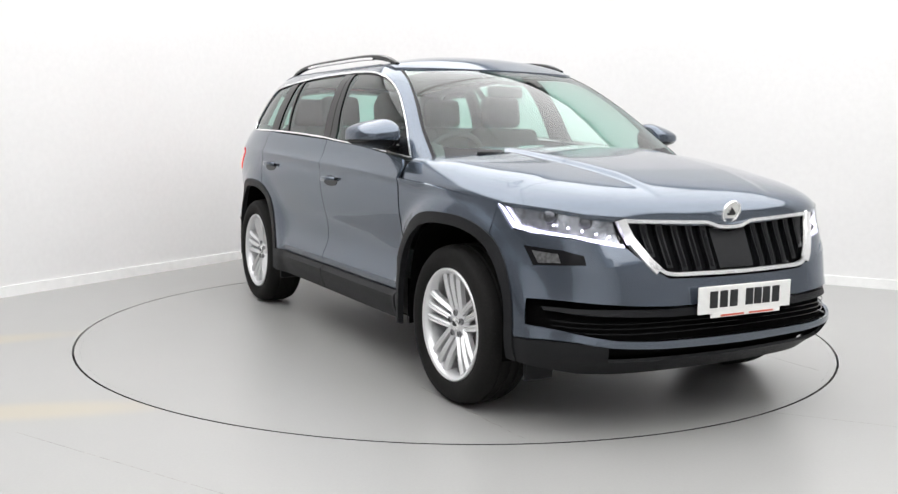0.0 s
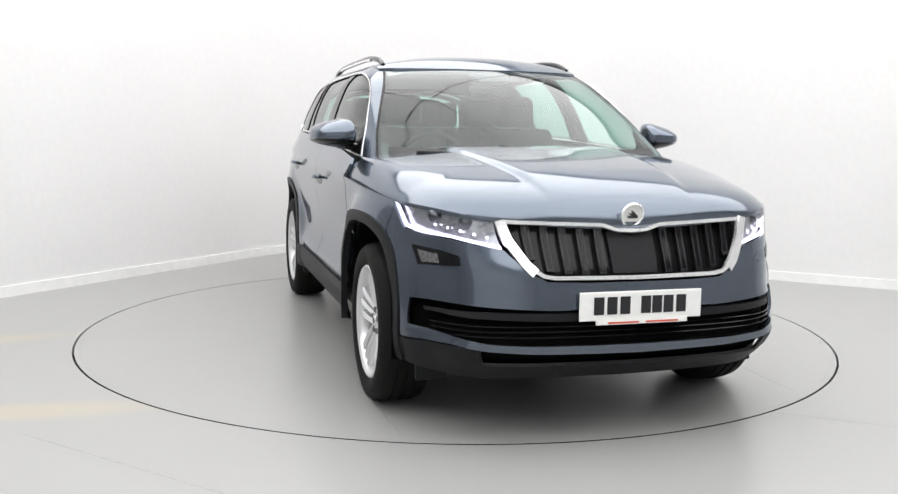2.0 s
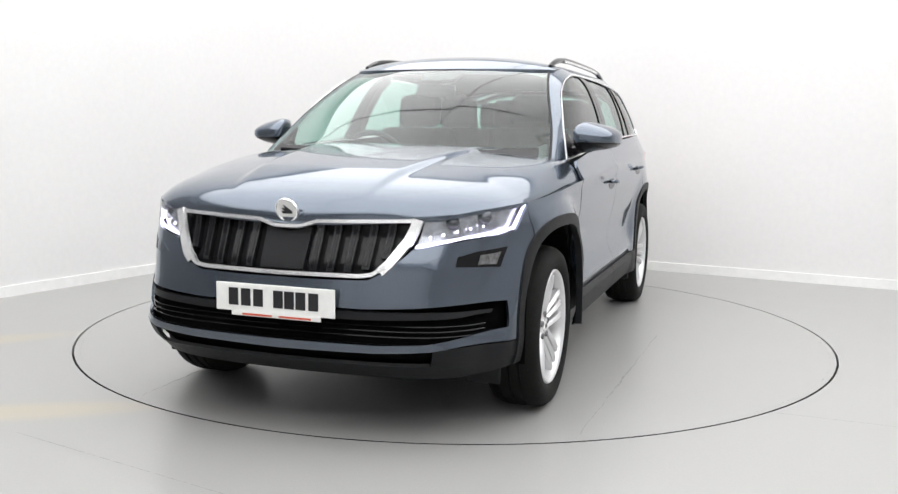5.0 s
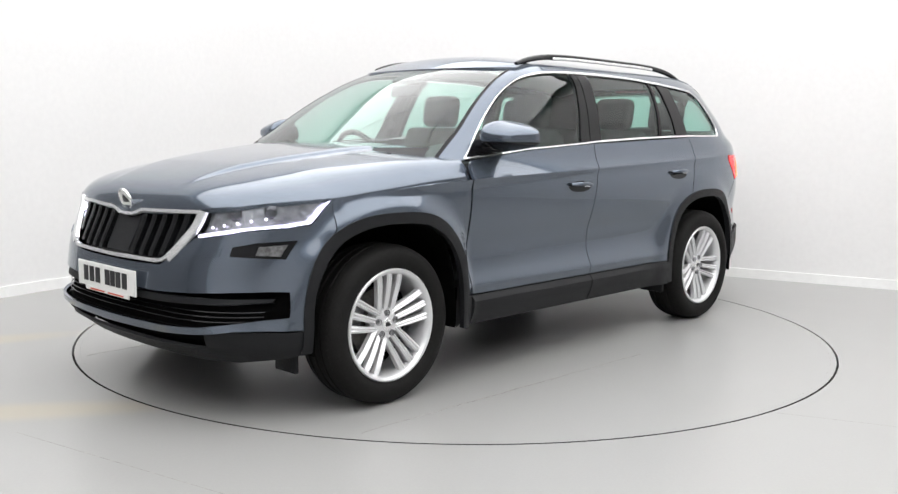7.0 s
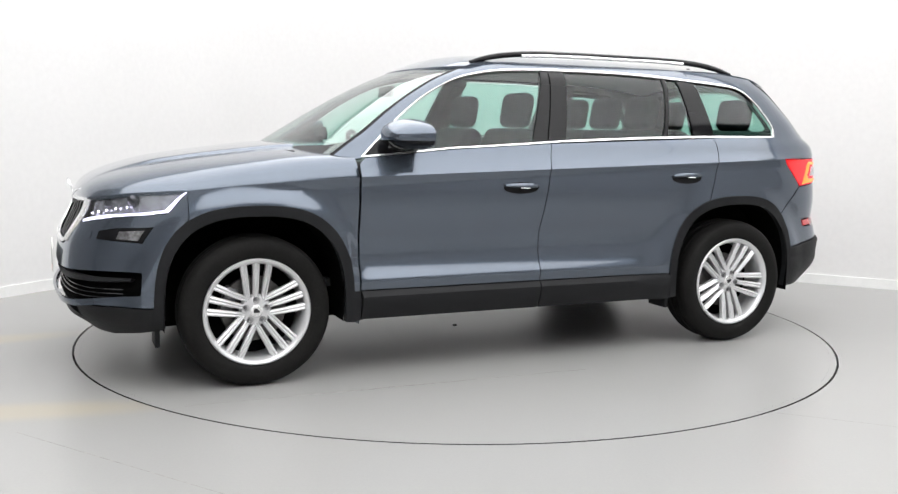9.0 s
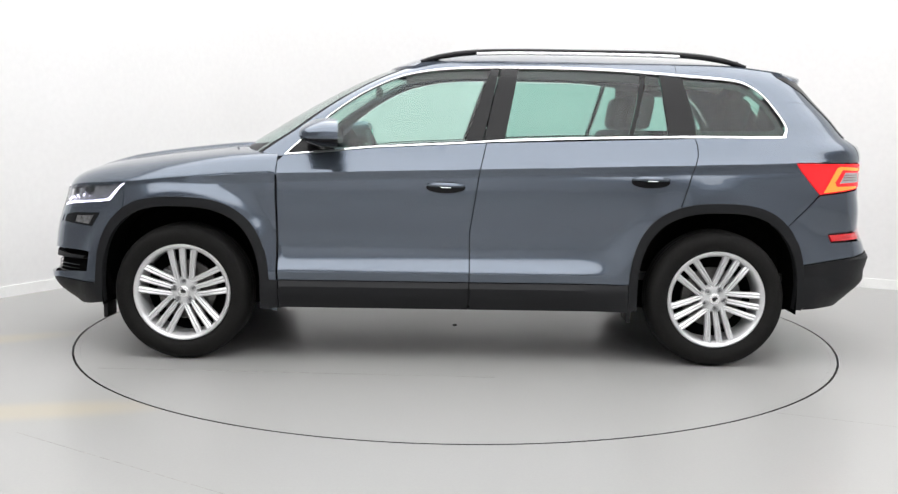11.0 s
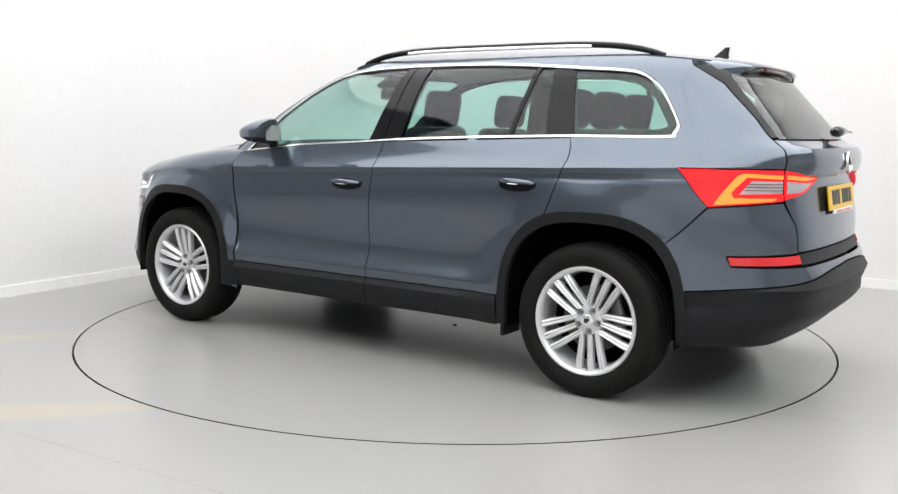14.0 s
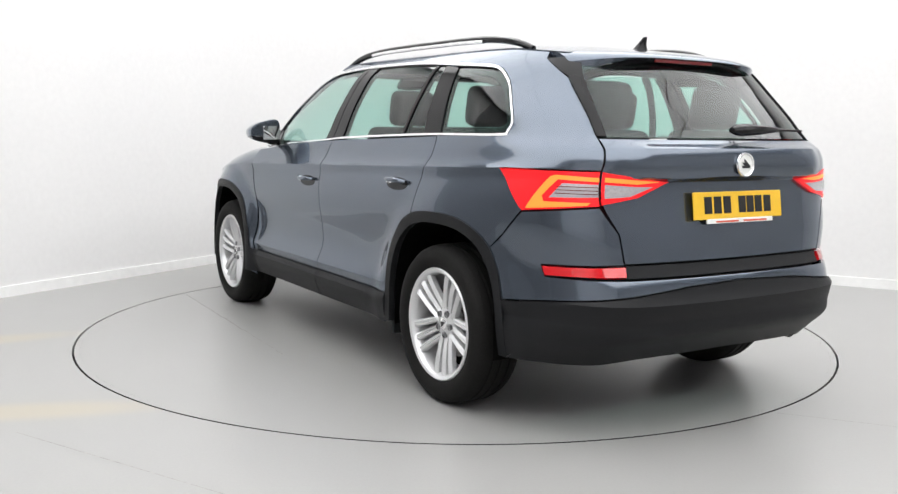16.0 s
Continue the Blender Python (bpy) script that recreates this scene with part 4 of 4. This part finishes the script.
def front_face():
    # grille: chrome frame, black backing and double vertical slats
    inner = [F.y(0, .838), F.y(.06, .840), F.y(.125, .859), F.y(.27, .864), F.y(.545, .874), F.y(.50, .80), F.y(.43, .705), F.y(.36, .668), F.y(0, .662)]
    g = part("grille", skin_bm(F, inner, out=-.035, thick=.02, both=True, gap=0), GLOSS, car, "black radiator grille in a chrome frame")
    for s in (1, -1):
        a = strip_bm(F, line([F.y(0, .836), F.y(.06, .838), F.y(.125, .859), F.y(.27, .864), F.y(.52, .873)]), .017, -.006, .012, s, step=1)
        b = strip_bm(F, line([F.y(.531, .878), F.y(.505, .80), F.y(.446, .712), F.y(.415, .682)]), .046, -.006, .014, s, step=1)
        c = strip_bm(F, line([F.y(.43, .700), F.y(.385, .672), F.y(.34, .665), F.y(0, .662)]), .018, -.006, .014, s, step=1)
        part("grille_frame", join(a, b, c), CHROME, g, "chrome grille frame")
        for i in range(5):
            y = .142 + .0735 * i
            zt, zb = (.848, .859, .863, .865, .867)[i], (.678, .678, .680, .692, .736)[i]
            lean = .012 * i / 4
            o = [F.y(y - .015 - lean, zb), F.y(y + .015 - lean, zb), F.y(y + .016, zt), F.y(y - .016, zt)]
            sl = part("grille_slat", skin_bm(F, o, out=-.009, thick=.028, gap=0, side=s, step=.03), SLAT, g)
            o = [F.y(y - .0065 - lean, zb + .014), F.y(y + .0065 - lean, zb + .014), F.y(y + .0065, zt - .012), F.y(y - .0065, zt - .012)]
            part("slat_groove", skin_bm(F, o, out=-.0075, thick=.004, gap=0, side=s, step=.03), GLOSS, sl)
    part("radar_cover", skin_bm(F, [F.y(0, .682), F.y(.095, .682), F.y(.10, .838), F.y(0, .822)], out=-.018, thick=.02, both=True, gap=0), CLAD, g, "smooth dark radar cover")
    badge(pose(2.166, 0, .900, -20, 0, -90), car, PLATE_W)
    badge(pose(-2.304, 0, 1.095, 4, 0, 90), car, PLATE_W)
    number_plate("number_plate", pose(2.270, 0, .559, 0, 0, -90), PLATE_W, "white front number plate with black characters")
    number_plate("number_plate", pose(-2.281, 0, .932, 8, 0, 90), PLATE_Y, "yellow rear number plate with black characters")
    for s in (1, -1):
        o = [F.x(1.69, .928), F.x(1.80, .922), F.x(1.945, .914), F.y(.60, .888), F.y(.552, .876), F.y(.530, .772), F.y(.60, .786), F.y(.70, .804), F.x(1.87, .815), F.x(1.79, .826)]
        h = part("headlight", skin_bm(F, o, side=s, out=-.03, thick=.03), LAMPBODY, car, "clear headlight with a lit white daylight strip")
        ob = part("lens", skin_bm(F, o, side=s, out=.0, thick=.002), LENS, h, "clear lamp lens")
        ob.visible_shadow = False
        d = [F.x(1.70, .922), F.x(1.712, .919), F.x(1.798, .838), F.x(1.88, .826), F.y(.70, .816), F.y(.60, .798), F.y(.535, .785), F.y(.532, .775), F.y(.60, .788), F.y(.70, .806), F.x(1.87, .817), F.x(1.79, .829)]
        part("daylight_strip", skin_bm(F, d, side=s, out=-.006, thick=.01, gap=0, step=.02), DRL, h, "lit white daylight running strip")
        dots = []
        for y, z in ((.575, .812), (.62, .822), (.665, .832), (.705, .842), (.742, .850)):
            c = F.at(*F.y(y, z)) * np.array([1, s, 1]) - np.array([.018, 0, 0])
            b = bmesh.new()
            bmesh.ops.create_uvsphere(b, u_segments=10, v_segments=6, radius=.0052)
            part("led", put(b, pose(*c)), LED, h, "small lit LED")
        for y, z, r in ((.64, .862, .026), (.74, .880, .028)):
            c = F.at(*F.y(y, z)) * np.array([1, s, 1]) - np.array([.034, 0, 0])
            part("projector", put(lathe_bm([(.0005, .014), (r * .6, .010), (r, 0), (r * 1.15, -.01)], "Y", 24), pose(*c, 0, 0, -90 + s * 20)), LENSBALL, h, "projector lens")
        o = [F.y(.674, .700), F.y(.678, .741), F.y(.735, .758), F.x(1.843, .764), F.x(1.895, .684)]
        fg = part("fog_light", skin_bm(F, o, side=s, out=.002, thick=.02), GLOSS, car, "dark fog lamp housing with a clear lens")
        o = [F.x(2.005, .703), F.x(1.990, .742), F.x(1.880, .748), F.x(1.912, .696)]
        part("lens", skin_bm(F, o, side=s, out=.004, thick=.002), FOGLENS, fg, "clear fog lamp lens")
        o = [F.y(.56, .705), F.y(.60, .735), F.y(.65, .738), F.y(.648, .700), F.y(.61, .692)]
        part("washer_cover", skin_bm(F, o, side=s, out=.002, thick=.004), PAINT, car)


SLAT = material("dark_grey_slat", (0.007, 0.0075, 0.0085), 0.25, 0.0, spec=0.3)
FOGLENS = material("fog_lamp_lens", (0.20, 0.20, 0.205), 0.12, 0.6, 1.0, grain=0.4, scale=60)
LENSBALL = material("projector_glass", (0.08, 0.08, 0.09), 0.08, 0.6, 1.0)


def mirrors():
    for s in (1, -1):
        bm = bmesh.new()
        bmesh.ops.create_uvsphere(bm, u_segments=28, v_segments=18, radius=1)
        for v in bm.verts:
            x, y, z = v.co
            e = lambda q, n: math.copysign(abs(q) ** n, q)
            x, y, z = e(x, .55), e(y, .5), e(z, .55)
            if x < -.55:
                x = -.55 - (x + .55) * -.05
            taper = (1.04 - .24 * (y + 1) - .10 * max(0, y) ** 2) * (1 - .42 * max(0, x) ** 1.5)
            v.co = (x * .128 + .030 * -y, y * .100, z * .092 * taper * (1.0 if z > 0 else .80) - .002 * y)
        lower = bm.copy()
        for b, keep in ((bm, 1), (lower, -1)):
            bmesh.ops.bisect_plane(b, geom=b.verts[:] + b.edges[:] + b.faces[:], plane_co=(0, 0, -.020), plane_no=(0, 0, 1), clear_inner=keep > 0, clear_outer=keep < 0)
        m = pose(.645, .938 * s, 1.186, 0, 0, -8 * s) @ Matrix.Diagonal((1, s, 1, 1))
        a = part("wing_mirror", put(bm, m), PAINT, car, smooth="fix")
        part("mirror_base", put(lower, m @ pose(0, 0, -.002)), GLOSS, a, "black lower mirror shell", smooth="fix")
        part("mirror_glass", put(plate_bm([(-.075, -.040), (.070, -.042), (.082, .0), (.068, .040), (-.065, .044), (-.080, .015)], .004), pose(.5665, .938 * s, 1.186, 0, 0, 90 - 8 * s)), MIRROR, a, "mirror glass")
        part("mirror_arm", tube_bm([(.70, .80 * s, 1.125), (.66, .85 * s, 1.13), (.625, .90 * s, 1.135)], .034, 10, .6), GLOSS, a, "black mirror arm")
        tri = [U.x(.845, 1.093), U.x(.69, 1.228), U.x(.60, 1.115)]
        part("mirror_sail", skin_bm(U, tri, out=-.005, thick=.02, gap=0, side=s), GLOSS, car, "black triangle at the mirror's foot")


MIRROR = material("mirror_silver", (0.9, 0.95, 0.94), 0.02, 1.0)


def wheel():
    """One alloy wheel: barrel, fifteen spokes in five threes, hub; its outer side to +y."""
    r = .253
    rim = [lathe_bm([(r - .022, -.20), (r - .030, -.13), (r - .028, -.03), (r - .020, -.006), (r - .012, .004), (r - .003, .006), (r + .002, .001), (r + .002, -.012)], "Y", 72)]
    hub = lathe_bm([(.0005, -.034), (.03, -.034), (.050, -.036), (.068, -.042), (.078, -.060), (.070, -.10)], "Y", 40)
    rim.append(hub)
    spokes = []
    for g in range(5):
        for k in (-1, 0, 1):
            a = radians(90 + 72 * g)
            bm = bmesh.new()
            rows = []
            for t in np.linspace(0, 1, 9):
                rad = .045 + (r - .012 - .045) * t
                off = k * (.034 + .029 * t)
                w = .0125 + .0050 * t
                y = -.040 + .030 * math.sin(t * math.pi / 2) ** 1.2
                x0 = off
                yy = math.sqrt(max(0, rad * rad - off * off))
                rows.append([bm.verts.new((x0 + d * w, y - h, yy)) for d, h in ((-1, .030), (-.95, .007), (-.45, .0), (0, .006), (.45, .0), (.95, .007), (1, .030))])
            for p, q in zip(rows, rows[1:]):
                for j in range(6):
                    bm.faces.new((p[j], p[j + 1], q[j + 1], q[j]))
            bm.faces.new(rows[0]), bm.faces.new(rows[-1])
            bmesh.ops.recalc_face_normals(bm, faces=bm.faces)
            spokes.append(put(bm, Matrix.Rotation(-(a - math.pi / 2), 4, "Y")))
    w = part("wheel", join(*rim), ALLOY, None, "silver multi-spoke alloy wheel", angle=40)
    for bm in spokes:
        part("spoke", bm, ALLOY, w, angle=40)
    tyre = [(r - .004, -.008), (r + .006, .001), (r + .020, .012), (r + .050, .017), (r + .081, .010), (r + .096, -.008), (r + .104, -.035)]
    for y in (-.055, -.058, -.066, -.069, -.100, -.103, -.112, -.115, -.145, -.148, -.157, -.160):
        tyre.append((r + .106 - (.007 if round(-y * 1000) in (58, 66, 103, 112, 148, 157) else 0), y))
    tyre += [(r + .100, -.185), (r + .091, -.208), (r + .06, -.228), (r, -.215), (r - .02, -.19)]
    part("tyre", lathe_bm(tyre, "Y", 96), RUBBER, w, "black tyre with a worn sidewall", angle=50)
    blocks = []
    for i in range(72):
        for y0, y1 in ((-.050, -.022),):
            blocks.append(put(box_bm(-.004, .004, y0, y1, r + .090, r + .1015), Matrix.Rotation(2 * math.pi * i / 72, 4, "Y")))
    tagged(part("tread", join(*blocks), RUBBER, w, smooth=False), kind="stuff")
    part("brake_disc", lathe_bm([(.05, -.10), (.155, -.10), (.158, -.104), (.158, -.122), (.05, -.122)], "Y", 48), DISC, w, "worn steel brake disc")
    # Added black disc: the shade behind the spokes is in its colour.
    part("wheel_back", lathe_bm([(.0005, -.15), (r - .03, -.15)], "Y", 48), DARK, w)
    part("hub_cap", put(lathe_bm([(.0005, .004), (.022, .003), (.028, .0), (.029, -.006)], "Y", 32), pose(0, -.030, 0)), CHROME, w, "round silver hub cap")
    part("hub_emblem", put(plate_bm([(-.014, -.008), (.012, -.008), (.014, -.002), (.012, .008), (.004, .014), (-.006, .008), (-.015, -.001)], .002), pose(0, -.024, 0)), INK, w)
    for g in range(5):
        a = radians(90 + 72 * g)
        nut = join(lathe_bm([(.0005, .0), (.007, .0), (.009, -.004), (.009, -.02)], "Y", 6), lathe_bm([(.012, .002), (.0145, .002), (.0145, -.02)], "Y", 20))
        part("wheel_bolt", put(nut, pose(.051 * math.cos(a), -.031, .051 * math.sin(a))), ALLOY_IN, w, "dark steel wheel bolt")
    return w


def wheels():
    first = wheel()
    first.parent = car
    spots = [(1.396, 1, 0), (-1.396, 1, 44), (1.396, -1, 4), (-1.396, -1, 6)]
    for i, (x, s, turn) in enumerate(spots):
        m = pose(x, .897 * s, .357, 0, turn, 0) if s > 0 else pose(x, -.897, .357, 0, turn, 180)
        ob = first if i == 0 else copy_thing(first, m)
        ob.parent = car
        ob.matrix_basis = m
    for x, s in ((1.396, 1), (1.396, -1), (-1.396, 1), (-1.396, -1)):
        a = 20 if x > 0 else 160
        part("brake_caliper", put(box_bm(-.03, .03, -.04, .04, -.07, .07, .012), pose(x + .125 * math.cos(radians(a)), .765 * s, .354 + .125 * math.sin(radians(a)), 0, -a, 0)), ALLOY_IN, car, "grey brake caliper")
        # wheel housing
        sk = (-10, 190)
        bm = bmesh.new()
        rows = []
        for i in range(31):
            t = radians(sk[0] + (sk[1] - sk[0]) * i / 30)
            hx, hz = arch_xz(.462, math.degrees(t))
            rows.append([bm.verts.new((x + hx, s * y, .356 + hz)) for y in (.885, .60)])
        c = bm.verts.new((x, s * .60, .354))
        for p, q in zip(rows, rows[1:]):
            bm.faces.new((p[0], p[1], q[1], q[0]))
            bm.faces.new((p[1], c, q[1]))
        part("wheel_housing", bm, DARK, car, "dark wheel housing liner", smooth="fix")


def underside():
    bm = join(box_bm(-1.90, 2.05, -.60, .60, .25, .44, .03), box_bm(-.93, .93, -.80, .80, .265, .34, .03))
    part("underbody", bm, DARK, car, "dark underbody")
    for s in (1, -1):
        part("mud_flap", put(box_bm(-.012, .012, -.08, .08, -.03, .10, .008), pose(-.945, .80 * s, .255)), CLAD, car, "black mud flap")
        part("mud_flap", put(box_bm(-.012, .012, -.07, .07, -.04, .08, .008), pose(1.84, .72 * s, .235)), CLAD, car, "black mud flap")
    # inner body behind the panels, so that no light shows through the joints
    for s in (1, -1):
        bm = bmesh.new()
        for sk, lo, hi in ((F, F.x(-.2, .5)[0], F.x(.95, .5)[0]), (R, R.x(-.2, .5)[0], R.x(-.95, .5)[0])):
            pp = np.linspace(lo, hi, 12)
            grid = []
            for p in pp:
                grid.append([bm.verts.new((sk.at(p, z) - sk.normal(p, z) * .05) * np.array([1, s, 1])) for z in (.28, .5, .8, 1.0, 1.075)])
            for a, b in zip(grid, grid[1:]):
                for j in range(4):
                    bm.faces.new((a[j], a[j + 1], b[j + 1], b[j]))
        part("door_lining", bm, TRIM, car, "dark door lining", smooth="fix")
    bm = bmesh.new()
    for s in (1, -1):
        pp = np.linspace(0, R.x(-.93, .7)[0], 24)
        grid = [[bm.verts.new((R.at(p, z) - R.normal(p, z) * .06) * np.array([1, s, 1])) for z in ((.88, .93, 1.0, 1.175) if p > R.p1 * .55 else (.45, .8, 1.0, 1.175))] for p in pp]
        for a, b in zip(grid, grid[1:]):
            for j in range(3):
                bm.faces.new((a[j], a[j + 1], b[j + 1], b[j]))
    part("boot_lining", bm, TRIM, car, "dark boot lining", smooth="fix")
    bm = bmesh.new()
    for s in (1, -1):
        pp = np.linspace(0, F.x(1.82, .7)[0], 14)
        grid = [[bm.verts.new((F.at(p, z) - F.normal(p, z) * .075) * np.array([1, s, 1])) for z in (.30, .5, .7, .84)] for p in pp]
        for a, b in zip(grid, grid[1:]):
            for j in range(3):
                bm.faces.new((a[j], a[j + 1], b[j + 1], b[j]))
    part("front_structure", join(bm, box_bm(.95, 1.9, -.60, .60, .4, .86)), DARK, car, smooth="fix")


def seat(x, y, w=.50, head=True, high=1.0):
    """A car seat as one part: cushion, back with bolsters, and a headrest on two posts."""
    bits = [put(box_bm(-.26, .26, -w / 2, w / 2, -.08, .08, .05, 3), pose(x, y, .62, 0, -6, 0)),
            put(box_bm(-.07, .07, -w / 2, w / 2, -.32, .32, .055, 3), pose(x - .33, y, .92, 0, -16, 0))]
    ob = part("seat", join(*bits), FABRIC, car, "black fabric car seat")
    if head:
        part("headrest", put(box_bm(-.05, .05, -.135, .135, -.10, .10, .045, 4), pose(x - .44, y, 1.335, 0, -10, 0)), FABRIC, ob, "padded black headrest")
        part("headrest_posts", join(*[tube_bm([(x - .405, y + d, 1.18), (x - .43, y + d, 1.27)], .007, 6) for d in (-.06, .06)]), CHROME, ob)


def cabin():
    part("cabin_floor", join(box_bm(-1.92, 1.0, -.66, .66, .42, .46)), TRIM, car)
    bm = bmesh.new()
    rows = []
    for y in np.linspace(-.76, .76, 25):
        h = .022 * math.exp(-((y + .36) / .2) ** 2)
        rows.append([bm.verts.new(q) for q in ((1.04 - .1 * y * y, y, 1.03), (.92 - .1 * y * y, y, 1.055 + h), (.66, y, 1.06 + h), (.56, y, 1.02 + h), (.55, y, .86), (.66, y, .7))])
    for a, b in zip(rows, rows[1:]):
        for j in range(5):
            bm.faces.new((a[j], b[j], b[j + 1], a[j + 1]))
    part("dashboard", bm, TRIM, car, "black padded dashboard", smooth="fix")
    ring = bmesh.new()
    m = pose(.47, -.37, 1.03, 0, -66, 0)
    ring = tube_bm([m @ Vector((.185 * math.cos(t), .185 * math.sin(t), 0)) for t in np.linspace(0, 2 * math.pi, 41)], .016, 8, 1, Vector((.4, 0, .9)))
    hubb = put(box_bm(-.07, .07, -.09, .09, -.02, .025, .02), m)
    spokes = [tube_bm([m @ Vector((0, 0, 0)), m @ Vector((.18 * math.cos(t), .18 * math.sin(t), 0))], .016, 6) for t in (math.pi / 2, -math.pi / 2, math.pi)]
    part("steering_wheel", join(ring, hubb, *spokes), TRIM, car, "black steering wheel")
    for y in (-.37, .37):
        seat(.22, y)
    for y in (-.40, .40):
        seat(-.62, y, .54)
    seat(-.62, 0, .30)
    for y in (-.34, .34):
        seat(-1.38, y, .46)
    part("centre_console", box_bm(.0, .62, -.12, .12, .46, .80, .03), TRIM, car)


nose_and_sides()
hood()
roof()
screens()
tail()
front_face()
mirrors()
wheels()
underside()
cabin()


# ---- turning ----
def motions():
    turn = ((0.0, -60.35), (0.5, -61.16), (1.0, -63.59), (1.5, -67.44), (2.0, -73.15), (2.5, -79.05), (3.0, -85.1), (3.5, -91.0), (4.0, -97.1), (4.5, -103.0), (4.7, -105.4), (5.4, -113.7), (6.1, -122.1), (6.8, -130.5), (7.0, -132.85), (7.5, -138.6), (8.0, -144.5),
            (8.5, -150.2), (9.0, -156.2), (9.2, -158.5), (9.9, -166.8), (10.6, -175.1), (11.3, -183.3), (11.5, -185.5), (12.0, -191.2), (12.5, -196.8), (13.0, -202.6), (13.5, -208.2), (14.0, -214.1), (14.5, -219.8), (15.0, -225.8), (15.5, -231.6), (16.0, -237.7))
    off = pose(-AXIS[0], -AXIS[1], 0)
    walk(table, [(t, pose(0, 0, 0, 0, 0, a)) for t, a in turn])
    walk(car, [(t, pose(0, 0, 0, 0, 0, a) @ off) for t, a in turn])


motions()
